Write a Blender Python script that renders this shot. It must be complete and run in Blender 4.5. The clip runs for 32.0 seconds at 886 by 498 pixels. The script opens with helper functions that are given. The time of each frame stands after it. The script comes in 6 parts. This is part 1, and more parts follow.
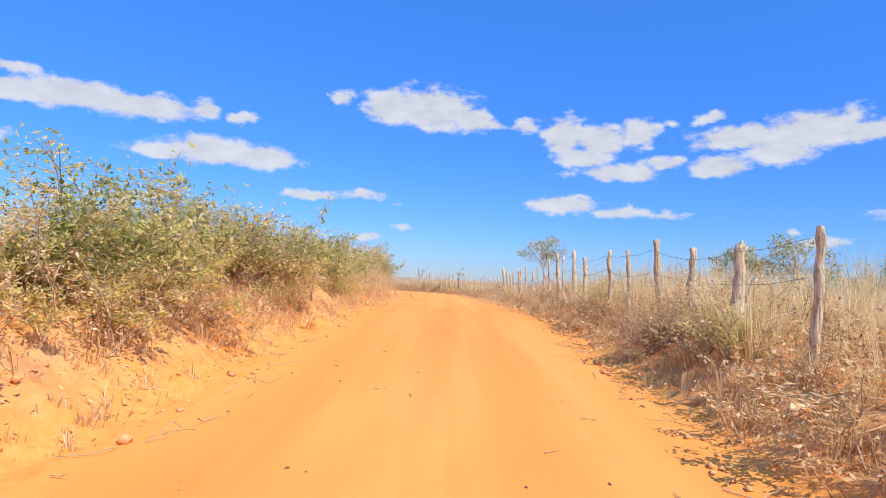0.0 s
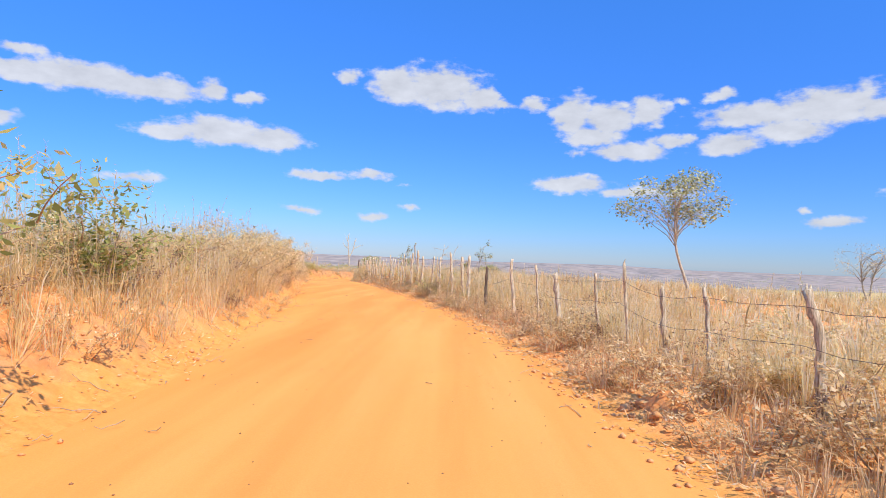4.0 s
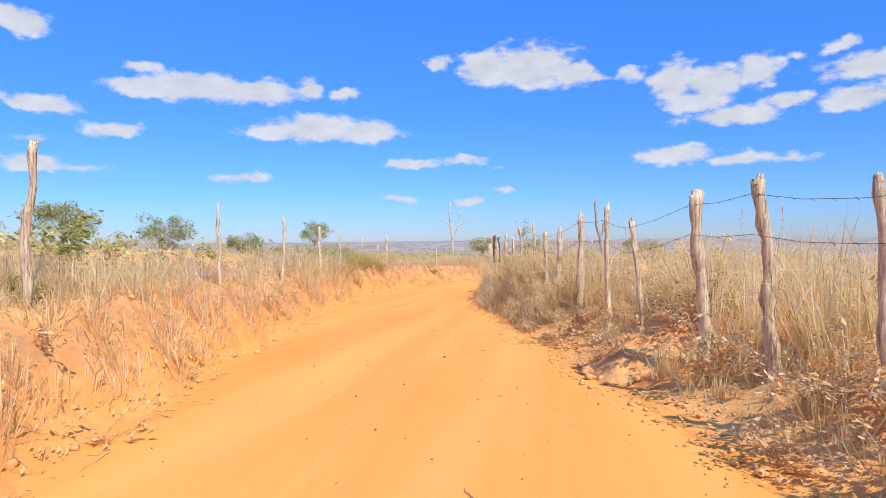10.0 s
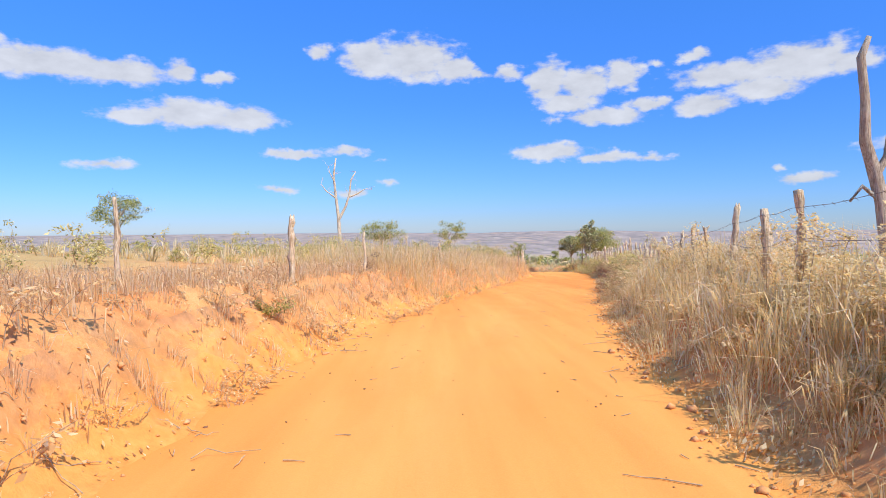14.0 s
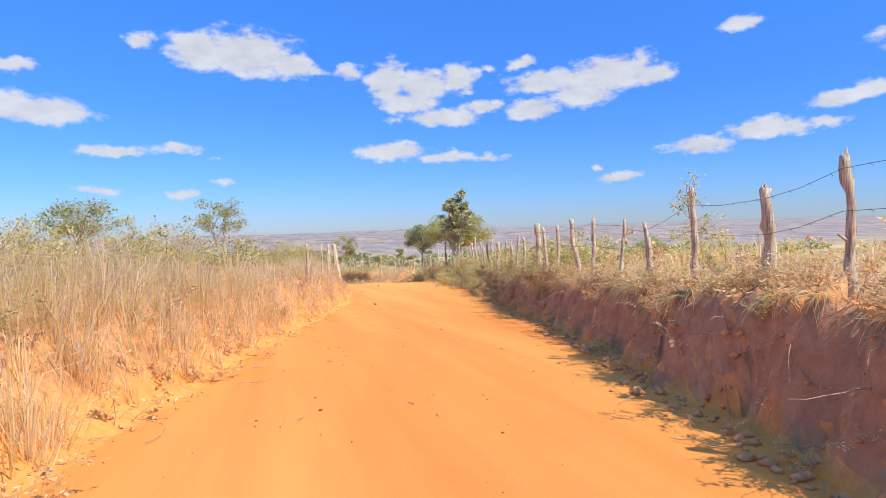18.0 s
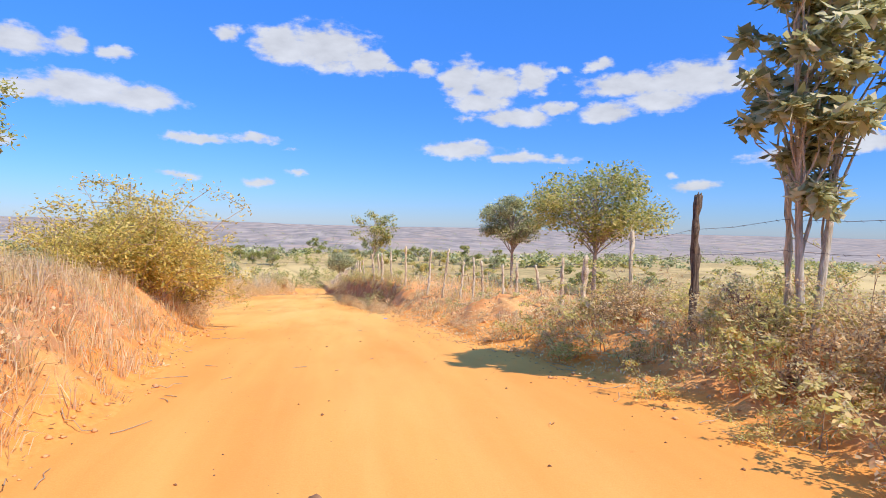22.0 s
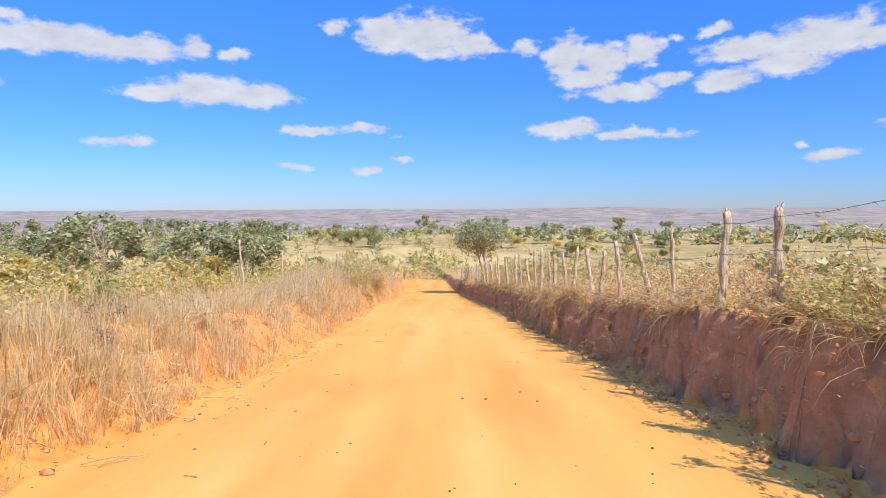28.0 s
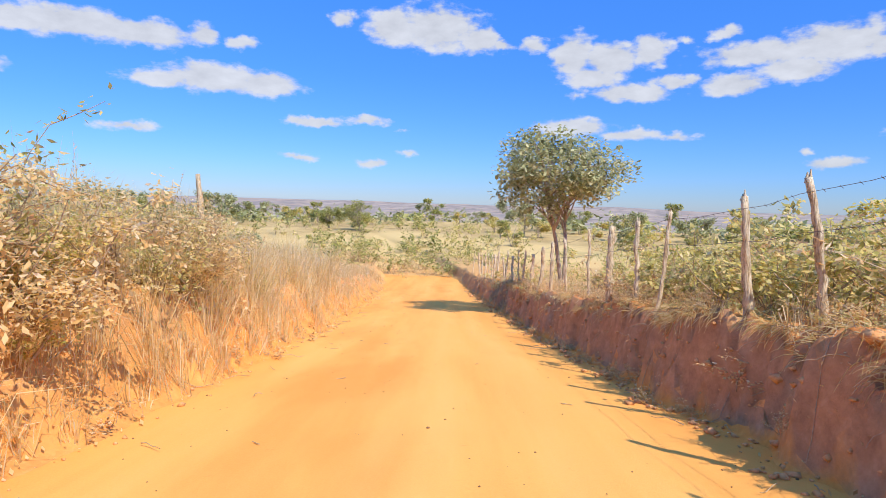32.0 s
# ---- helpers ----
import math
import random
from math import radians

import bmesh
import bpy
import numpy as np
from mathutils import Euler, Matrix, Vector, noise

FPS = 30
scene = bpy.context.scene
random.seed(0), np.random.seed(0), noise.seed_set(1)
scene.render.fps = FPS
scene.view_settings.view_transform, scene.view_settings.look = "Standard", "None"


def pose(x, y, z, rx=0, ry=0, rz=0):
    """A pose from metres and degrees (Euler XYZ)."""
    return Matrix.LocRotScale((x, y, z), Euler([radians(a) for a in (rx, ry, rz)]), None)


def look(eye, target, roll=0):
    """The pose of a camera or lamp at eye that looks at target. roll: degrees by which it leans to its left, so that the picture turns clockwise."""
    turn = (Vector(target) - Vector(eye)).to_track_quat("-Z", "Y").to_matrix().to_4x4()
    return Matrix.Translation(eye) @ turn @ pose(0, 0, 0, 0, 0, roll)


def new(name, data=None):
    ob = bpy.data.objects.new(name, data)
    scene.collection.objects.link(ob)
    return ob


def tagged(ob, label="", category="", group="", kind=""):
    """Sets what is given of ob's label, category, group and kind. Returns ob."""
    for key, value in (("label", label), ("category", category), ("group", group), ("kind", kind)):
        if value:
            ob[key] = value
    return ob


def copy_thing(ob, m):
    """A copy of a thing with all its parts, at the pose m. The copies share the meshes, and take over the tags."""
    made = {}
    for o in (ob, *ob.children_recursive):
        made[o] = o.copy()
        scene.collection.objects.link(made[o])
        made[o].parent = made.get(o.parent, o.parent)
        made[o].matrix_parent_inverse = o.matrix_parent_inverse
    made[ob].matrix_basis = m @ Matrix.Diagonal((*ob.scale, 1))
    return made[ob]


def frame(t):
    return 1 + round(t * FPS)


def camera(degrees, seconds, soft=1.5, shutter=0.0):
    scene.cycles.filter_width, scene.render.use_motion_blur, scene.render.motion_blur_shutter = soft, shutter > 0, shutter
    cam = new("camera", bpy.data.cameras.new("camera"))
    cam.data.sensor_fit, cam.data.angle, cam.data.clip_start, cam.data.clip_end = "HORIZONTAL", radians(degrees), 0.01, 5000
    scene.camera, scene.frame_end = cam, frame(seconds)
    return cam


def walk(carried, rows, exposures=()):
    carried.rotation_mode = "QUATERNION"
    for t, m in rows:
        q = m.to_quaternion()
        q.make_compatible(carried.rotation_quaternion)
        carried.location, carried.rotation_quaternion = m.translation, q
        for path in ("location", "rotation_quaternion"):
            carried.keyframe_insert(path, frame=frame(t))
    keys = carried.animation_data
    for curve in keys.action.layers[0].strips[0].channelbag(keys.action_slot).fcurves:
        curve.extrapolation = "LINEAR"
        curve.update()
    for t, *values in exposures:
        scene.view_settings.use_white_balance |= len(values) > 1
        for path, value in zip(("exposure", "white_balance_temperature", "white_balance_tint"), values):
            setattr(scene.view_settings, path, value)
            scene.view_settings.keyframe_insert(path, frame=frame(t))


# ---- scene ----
# The camera: carried in a vehicle along the road, looking ahead.
cam = camera(72.02, 32.0, 0.65)
PATH = [
    (0, (0.000, 0.000, 0.000), (-0.002, 1.998, 0.087), 2.58),
    (0.5, (0.162, 4.703, 0.137), (0.173, 6.701, 0.225), 2.60),
    (1, (0.310, 9.413, 0.299), (0.330, 11.411, 0.383), 2.42),
    (1.5, (0.441, 14.075, 0.438), (0.471, 16.073, 0.521), 2.36),
    (2, (0.504, 18.702, 0.491), (0.540, 20.700, 0.564), 2.77),
    (2.5, (0.562, 23.333, 0.433), (0.598, 25.332, 0.494), 3.14),
    (3, (0.508, 27.944, 0.348), (0.546, 29.943, 0.401), 3.11),
    (3.5, (0.430, 32.639, 0.249), (0.449, 34.638, 0.284), 2.78),
    (4, (0.313, 37.207, 0.179), (0.288, 39.206, 0.200), 2.36),
    (4.5, (0.114, 41.652, 0.126), (0.031, 43.651, 0.135), 1.92),
    (5, (-0.214, 45.979, 0.078), (-0.356, 47.974, 0.078), 1.51),
    (5.5, (-0.719, 50.189, 0.025), (-0.908, 52.180, 0.018), 1.18),
    (6, (-1.458, 54.347, -0.045), (-1.673, 56.335, -0.058), 1.00),
    (6.5, (-2.295, 58.511, -0.141), (-2.545, 60.495, -0.156), 0.79),
    (7, (-3.152, 62.623, -0.193), (-3.442, 64.602, -0.210), 1.02),
    (7.5, (-4.003, 66.702, -0.281), (-4.313, 68.677, -0.301), 1.26),
    (8, (-4.738, 70.466, -0.404), (-5.063, 72.439, -0.425), 1.13),
    (8.5, (-5.482, 74.138, -0.504), (-5.807, 76.111, -0.528), 0.37),
    (9, (-6.423, 77.835, -0.598), (-6.759, 79.806, -0.633), -0.29),
    (9.5, (-7.337, 81.463, -0.679), (-7.683, 83.433, -0.716), -0.53),
    (10, (-8.281, 85.100, -0.787), (-8.625, 87.070, -0.825), -0.61),
    (10.5, (-9.228, 88.951, -0.850), (-9.571, 90.921, -0.892), -0.42),
    (11, (-10.261, 92.830, -0.986), (-10.582, 94.804, -1.032), -0.41),
    (11.5, (-11.174, 96.677, -1.147), (-11.484, 98.652, -1.197), -0.22),
    (12, (-12.022, 100.507, -1.298), (-12.305, 102.486, -1.348), 0.02),
    (12.5, (-12.726, 104.580, -1.472), (-12.969, 106.565, -1.518), -0.12),
    (13, (-13.288, 108.740, -1.639), (-13.471, 110.731, -1.692), -0.35),
    (13.5, (-13.675, 112.951, -1.750), (-13.747, 114.949, -1.809), -0.33),
    (14, (-13.707, 117.049, -1.891), (-13.671, 119.048, -1.957), -0.43),
    (14.5, (-13.527, 121.026, -2.077), (-13.347, 123.017, -2.139), -0.82),
    (15, (-13.025, 125.008, -2.253), (-12.754, 126.989, -2.329), -1.10),
    (15.5, (-12.105, 129.048, -2.408), (-11.743, 131.013, -2.480), -1.12),
    (16, (-11.147, 133.045, -2.552), (-10.716, 134.997, -2.623), -1.20),
    (16.5, (-10.168, 137.007, -2.700), (-9.687, 138.947, -2.772), -1.32),
    (17, (-9.184, 140.944, -2.869), (-8.671, 142.876, -2.942), -1.45),
    (17.5, (-8.210, 144.868, -3.074), (-7.679, 146.795, -3.149), -1.57),
    (18, (-7.252, 148.823, -3.338), (-6.717, 150.749, -3.415), -1.65),
    (18.5, (-6.355, 152.862, -3.544), (-5.821, 154.788, -3.622), -1.22),
    (19, (-5.455, 156.906, -3.755), (-4.920, 158.831, -3.850), -0.69),
    (19.5, (-4.437, 160.922, -4.010), (-3.901, 162.846, -4.106), -0.45),
    (20, (-3.519, 164.957, -4.258), (-2.995, 166.884, -4.357), 0.25),
    (20.5, (-2.654, 168.982, -4.541), (-2.160, 170.918, -4.638), 0.77),
    (21, (-1.972, 172.961, -4.781), (-1.488, 174.899, -4.882), 0.82),
    (21.5, (-1.506, 176.960, -4.882), (-1.112, 178.919, -4.967), 0.37),
    (22, (-1.234, 180.692, -5.020), (-0.903, 182.663, -5.100), 1.55),
    (22.5, (-1.059, 184.328, -5.172), (-0.817, 186.312, -5.246), 1.98),
    (23, (-1.135, 187.917, -5.351), (-0.948, 189.907, -5.420), 2.25),
    (23.5, (-1.355, 191.485, -5.587), (-1.224, 193.479, -5.654), 2.85),
    (24, (-1.726, 195.080, -5.922), (-1.656, 197.077, -6.011), 2.89),
    (24.5, (-2.236, 198.792, -6.319), (-2.190, 200.789, -6.424), 2.34),
    (25, (-2.743, 202.637, -6.743), (-2.729, 204.633, -6.864), 1.99),
    (25.5, (-3.312, 206.493, -7.124), (-3.304, 208.489, -7.252), 1.39),
    (26, (-3.575, 210.329, -7.516), (-3.580, 212.325, -7.644), 0.67),
    (26.5, (-3.850, 214.008, -7.896), (-3.854, 216.004, -8.022), 0.56),
    (27, (-4.018, 217.799, -8.237), (-4.025, 219.794, -8.367), 0.20),
    (27.5, (-4.118, 221.721, -8.570), (-4.127, 223.717, -8.703), -0.15),
    (28, (-4.190, 225.778, -8.922), (-4.204, 227.773, -9.061), -0.27),
    (28.5, (-4.283, 229.965, -9.328), (-4.299, 231.960, -9.470), 0.09),
    (29, (-4.444, 234.195, -9.820), (-4.461, 236.190, -9.962), 1.17),
    (29.5, (-4.549, 238.443, -10.325), (-4.562, 240.438, -10.466), 1.86),
    (30, (-4.685, 242.702, -10.825), (-4.694, 244.697, -10.969), 2.35),
    (30.5, (-4.788, 246.965, -11.290), (-4.796, 248.959, -11.436), 2.53),
    (31, (-4.875, 251.258, -11.793), (-4.876, 253.253, -11.942), 2.28),
    (31.5, (-5.015, 255.465, -12.350), (-5.017, 257.459, -12.503), 2.04),
    (32, (-5.193, 259.634, -12.866), (-5.211, 261.628, -13.021), 1.64),
]
walk(cam, [(t, look(eye, target, roll)) for t, eye, target, roll in PATH])

# ---------------------------------------------------------------- world, sun, exposure
SUN_ELEVATION, SUN_AZIMUTH = 50.0, 139.0   # degrees; azimuth clockwise from +y
# clouds: bearing, height, half width and half height in degrees
WEST_CLOUDS = [(-60, 8, 7, 1.0), (-52, 12, 6, 1.2), (-44.7, 16.6, 1.8, 0.63), (-44.7, 16.7, 2.7, 1.0), (-44.1, 8.1, 1.7, 0.3), (-43.8, 6.1, 2.6, 0.61), (-43.4, 10.7, 2.9, 0.59), (-40.8, 6.0, 1.8, 0.31), (-37.8, 9.1, 2.4, 0.59), (-36.1, 14.3, 1.8, 0.4), (-35.8, 12.8, 3.1, 0.81), (-31.9, 13.0, 4.7, 1.2), (-28.0, 5.5, 2.2, 0.35), (-27.2, 13.0, 5.4, 0.95), (-25.3, 9.5, 3.0, 0.59), (-22.0, 13.5, 1.5, 0.87), (-21.3, 10.0, 4.6, 1.2), (-18.8, 13.0, 1.4, 0.44), (-16.7, 9.9, 3.1, 1.01), (-13.8, 3.7, 2.1, 0.26)]
MIDDLE_CLOUDS = [(-12.5, 6.9, 3.2, 0.42), (-10.0, 15.8, 1.2, 0.58), (-7.7, 7.2, 2.1, 0.42), (-7.2, 3.4, 1.9, 0.32), (-5.6, 15.3, 2.6, 1.55), (-4.5, 6.5, 0.9, 0.16), (-3.8, 4.4, 0.9, 0.26), (-1.4, 15.4, 4.1, 1.92), (2.2, 14.5, 1.8, 1.2), (4.2, 14.1, 1.5, 0.48), (7.2, 14.1, 1.4, 0.57), (10.9, 13.1, 2.1, 1.76), (11.0, 7.0, 3.4, 0.73), (11.2, 9.7, 1.1, 0.29), (12.8, 11.3, 2.7, 0.93), (14.1, 12.8, 2.6, 1.37), (15.9, 6.4, 2.9, 0.47), (15.9, 9.9, 4.0, 0.78), (17.4, 13.4, 1.7, 1.24), (18.8, 11.0, 1.4, 0.53)]
EAST_CLOUDS = [(19.6, 6.2, 2.0, 0.32), (19.7, 10.8, 1.8, 0.6), (20.2, 14.1, 0.7, 0.24), (23.5, 14.5, 1.4, 0.48), (24.3, 10.4, 2.8, 0.89), (26.3, 12.6, 5.0, 0.96), (28.9, 11.3, 2.9, 0.87), (29.7, 4.8, 0.6, 0.2), (31.3, 13.0, 4.3, 1.5), (31.9, 3.9, 2.4, 0.45), (34.6, 12.6, 2.1, 0.83), (38.6, 6.3, 2.8, 0.71), (42.0, 15.7, 1.6, 0.51), (43.5, 7.3, 3.4, 0.68), (47.8, 7.5, 2.0, 0.39), (48.5, 9.0, 2.2, 0.64), (50.9, 9.5, 1.5, 0.57), (56, 13, 5, 1.4), (64, 8, 7, 1.2)]
CLOUDS = WEST_CLOUDS + MIDDLE_CLOUDS + EAST_CLOUDS


def make_world():
    world = bpy.data.worlds.new("sky")
    scene.world = world
    world.use_nodes = True
    nt = world.node_tree
    nt.nodes.clear()
    N, L = nt.nodes.new, nt.links.new
    sky = N("ShaderNodeTexSky")
    sky.sky_type, sky.sun_disc = "NISHITA", False
    sky.sun_elevation, sky.sun_rotation = radians(SUN_ELEVATION), radians(SUN_AZIMUTH)
    sky.altitude, sky.air_density, sky.dust_density, sky.ozone_density = 400, 1.0, 0.0, 5.0
    rich = N("ShaderNodeHueSaturation")
    rich.inputs["Saturation"].default_value = SKY_SATURATION
    rich.inputs["Hue"].default_value = SKY_HUE
    L(sky.outputs[0], rich.inputs["Color"])
    co = N("ShaderNodeTexCoord")
    sep = N("ShaderNodeSeparateXYZ")
    L(co.outputs["Generated"], sep.inputs[0])

    def m(op, a, b=None, c=None):
        n = N("ShaderNodeMath")
        n.operation = op
        for i, v in enumerate((a, b, c)):
            if v is None:
                continue
            if isinstance(v, (int, float)):
                n.inputs[i].default_value = v
            else:
                L(v, n.inputs[i])
        return n.outputs[0]

    az = m("MULTIPLY", m("ARCTAN2", sep.outputs[0], sep.outputs[1]), 57.2958)
    el = m("MULTIPLY", m("ARCSINE", sep.outputs[2]), 57.2958)
    comb = N("ShaderNodeCombineXYZ")
    L(az, comb.inputs[0]), L(el, comb.inputs[1])
    # clear tropical air: deep blue in view, pale blue down to the hills, brightened overhead
    tint = N("ShaderNodeValToRGB")
    for _ in range(3):
        tint.color_ramp.elements.new(0.5)
    for e, (p, c) in zip(tint.color_ramp.elements, SKY_TINT):
        e.position, e.color = p, (*c, 1)
    L(sep.outputs[2], tint.inputs[0])
    deep = N("ShaderNodeMix")
    deep.data_type, deep.blend_type = "RGBA", "MULTIPLY"
    deep.inputs["Factor"].default_value = 1.0
    L(rich.outputs[0], deep.inputs["A"]), L(tint.outputs[0], deep.inputs["B"])
    # wind-torn outlines: the directions are shifted by two noises before the clouds are laid out
    torn = comb.outputs[0]
    for s_, reach in ((0.42, (2.2, 0.85, 0)), (1.5, (0.9, 0.5, 0))):
        n, off, add = N("ShaderNodeTexNoise"), N("ShaderNodeVectorMath"), N("ShaderNodeVectorMath")
        n.inputs["Scale"].default_value, n.inputs["Detail"].default_value = s_, 3.0
        off.operation, add.operation = "MULTIPLY_ADD", "ADD"
        off.inputs[1].default_value, off.inputs[2].default_value = reach, tuple(-v / 2 for v in reach)
        L(comb.outputs[0], n.inputs["Vector"]), L(n.outputs["Color"], off.inputs[0])
        L(torn, add.inputs[0]), L(off.outputs[0], add.inputs[1])
        torn = add.outputs[0]
    flat = N("ShaderNodeVectorMath")
    flat.operation = "MULTIPLY"
    flat.inputs[1].default_value = (0.6, 1.25, 1)
    L(comb.outputs[0], flat.inputs[0])
    big, fine = N("ShaderNodeTexNoise"), N("ShaderNodeTexNoise")
    for n, s, d in ((big, 0.55, 6.0), (fine, 1.7, 6.0)):
        n.inputs["Scale"].default_value, n.inputs["Detail"].default_value = s, d
        n.inputs["Roughness"].default_value = 0.56
        L(flat.outputs[0], n.inputs["Vector"])
    best = None
    for a, e, w, h in CLOUDS:
        w, h = w * 1.16 + 0.1, h * 1.22 + 0.1
        mul, ln = N("ShaderNodeVectorMath"), N("ShaderNodeVectorMath")
        mul.operation, ln.operation = "MULTIPLY_ADD", "LENGTH"
        mul.inputs[1].default_value, mul.inputs[2].default_value = (1 / w, 1 / h, 0), (-a / w, -e / h, 0)
        L(torn, mul.inputs[0]), L(mul.outputs[0], ln.inputs[0])
        v = m("MULTIPLY_ADD", ln.outputs["Value"], -1.0, 1.0)
        thin = min(1.0, 0.2 + 0.62 * h + 0.06 * w)
        v = v if thin > 0.95 else m("MULTIPLY", v, thin)
        best = v if best is None else m("SMOOTH_MAX", best, v, 0.12)
    ragged = m("ADD", best, m("MULTIPLY", m("SUBTRACT", big.outputs[0], 0.5), 1.35))
    ragged = m("ADD", ragged, m("MULTIPLY", m("SUBTRACT", fine.outputs[0], 0.5), 0.5))
    inside = N("ShaderNodeMapRange")
    inside.interpolation_type = "SMOOTHSTEP"
    inside.inputs["From Min"].default_value, inside.inputs["From Max"].default_value = 0.02, 0.5
    L(ragged, inside.inputs["Value"])
    shade = N("ShaderNodeMapRange")
    shade.inputs["From Min"].default_value, shade.inputs["From Max"].default_value = 0.3, 0.75
    shade.inputs["To Min"].default_value, shade.inputs["To Max"].default_value = 0.8, 1.06
    L(big.outputs[0], shade.inputs["Value"])
    cloud = N("ShaderNodeVectorMath")
    cloud.operation = "SCALE"
    cloud.inputs[0].default_value = CLOUD_LIGHT
    L(shade.outputs[0], cloud.inputs["Scale"])
    mix = N("ShaderNodeMix")
    mix.data_type = "RGBA"
    L(m("MULTIPLY", inside.outputs[0], 0.93), mix.inputs["Factor"])
    L(deep.outputs["Result"], mix.inputs["A"]), L(cloud.outputs[0], mix.inputs["B"])
    bg, out = N("ShaderNodeBackground"), N("ShaderNodeOutputWorld")
    bg.inputs["Strength"].default_value = SKY_STRENGTH
    L(mix.outputs["Result"], bg.inputs["Color"]), L(bg.outputs[0], out.inputs[0])


# the last stop whitens and brightens the unseen zenith to fill shaded parts
SKY_TINT = [(0.0, (0.235, 0.305, 0.51)), (0.06, (0.24, 0.36, 0.63)), (0.2, (0.26, 0.45, 0.8)), (0.45, (0.37, 0.68, 1.05)), (1.0, (2.1, 2.05, 2.0))]
SKY_STRENGTH, SKY_SATURATION, SKY_HUE = 0.15, 1.12, 0.5
CLOUD_LIGHT = (3.0, 3.1, 3.35)
make_world()
sun = new("sun", bpy.data.lights.new("sun", "SUN"))
sun.data.energy, sun.data.angle, sun.data.color = 3.15, radians(0.55), (1.0, 0.92, 0.82)
ce, az_ = math.cos(radians(SUN_ELEVATION)), radians(SUN_AZIMUTH)
sun.matrix_world = look((0, 0, 60), (-ce * math.sin(az_), -ce * math.cos(az_), 60 - math.sin(radians(SUN_ELEVATION))))
scene.view_settings.exposure = 0.75

# ---------------------------------------------------------------- materials
def material(name, rough=0.9, spec=0.3):
    mat = bpy.data.materials.new(name)
    mat.use_nodes = True
    nt = mat.node_tree
    b = nt.nodes["Principled BSDF"]
    b.inputs["Roughness"].default_value = rough
    b.inputs["Specular IOR Level"].default_value = spec
    return mat, nt, b


def noise_node(nt, scale, detail=5.0, rough=0.55, vector=None, kind="Object"):
    n = nt.nodes.new("ShaderNodeTexNoise")
    n.inputs["Scale"].default_value, n.inputs["Detail"].default_value, n.inputs["Roughness"].default_value = scale, detail, rough
    if vector is None:
        c = nt.nodes.get("place") or nt.nodes.new("ShaderNodeTexCoord")
        c.name = "place"
        vector = c.outputs[kind]
    nt.links.new(vector, n.inputs["Vector"])
    return n.outputs[0]


def ramp(nt, value, stops):
    r = nt.nodes.new("ShaderNodeValToRGB")
    while len(r.color_ramp.elements) < len(stops):
        r.color_ramp.elements.new(0.5)
    for e, (p, c) in zip(r.color_ramp.elements, stops):
        e.position, e.color = p, (*c, 1)
    nt.links.new(value, r.inputs[0])
    return r.outputs[0]


def mixed(nt, fac, a, b, how="MIX"):
    x = nt.nodes.new("ShaderNodeMix")
    x.data_type, x.blend_type = "RGBA", how
    for v, key in ((fac, "Factor"), (a, "A"), (b, "B")):
        if isinstance(v, (int, float)):
            x.inputs[key].default_value = v
        elif isinstance(v, tuple):
            x.inputs[key].default_value = (*v, 1)
        else:
            nt.links.new(v, x.inputs[key])
    return x.outputs["Result"]


def bumped(nt, b, height, strength, distance):
    n = nt.nodes.new("ShaderNodeBump")
    n.inputs["Strength"].default_value, n.inputs["Distance"].default_value = strength, distance
    nt.links.new(height, n.inputs["Height"])
    nt.links.new(n.outputs[0], b.inputs["Normal"])


def stretched(nt, sx, sy, sz):
    c = nt.nodes.get("place") or nt.nodes.new("ShaderNodeTexCoord")
    c.name = "place"
    mp = nt.nodes.new("ShaderNodeMapping")
    mp.inputs["Scale"].default_value = (sx, sy, sz)
    nt.links.new(c.outputs["Object"], mp.inputs[0])
    return mp.outputs[0]


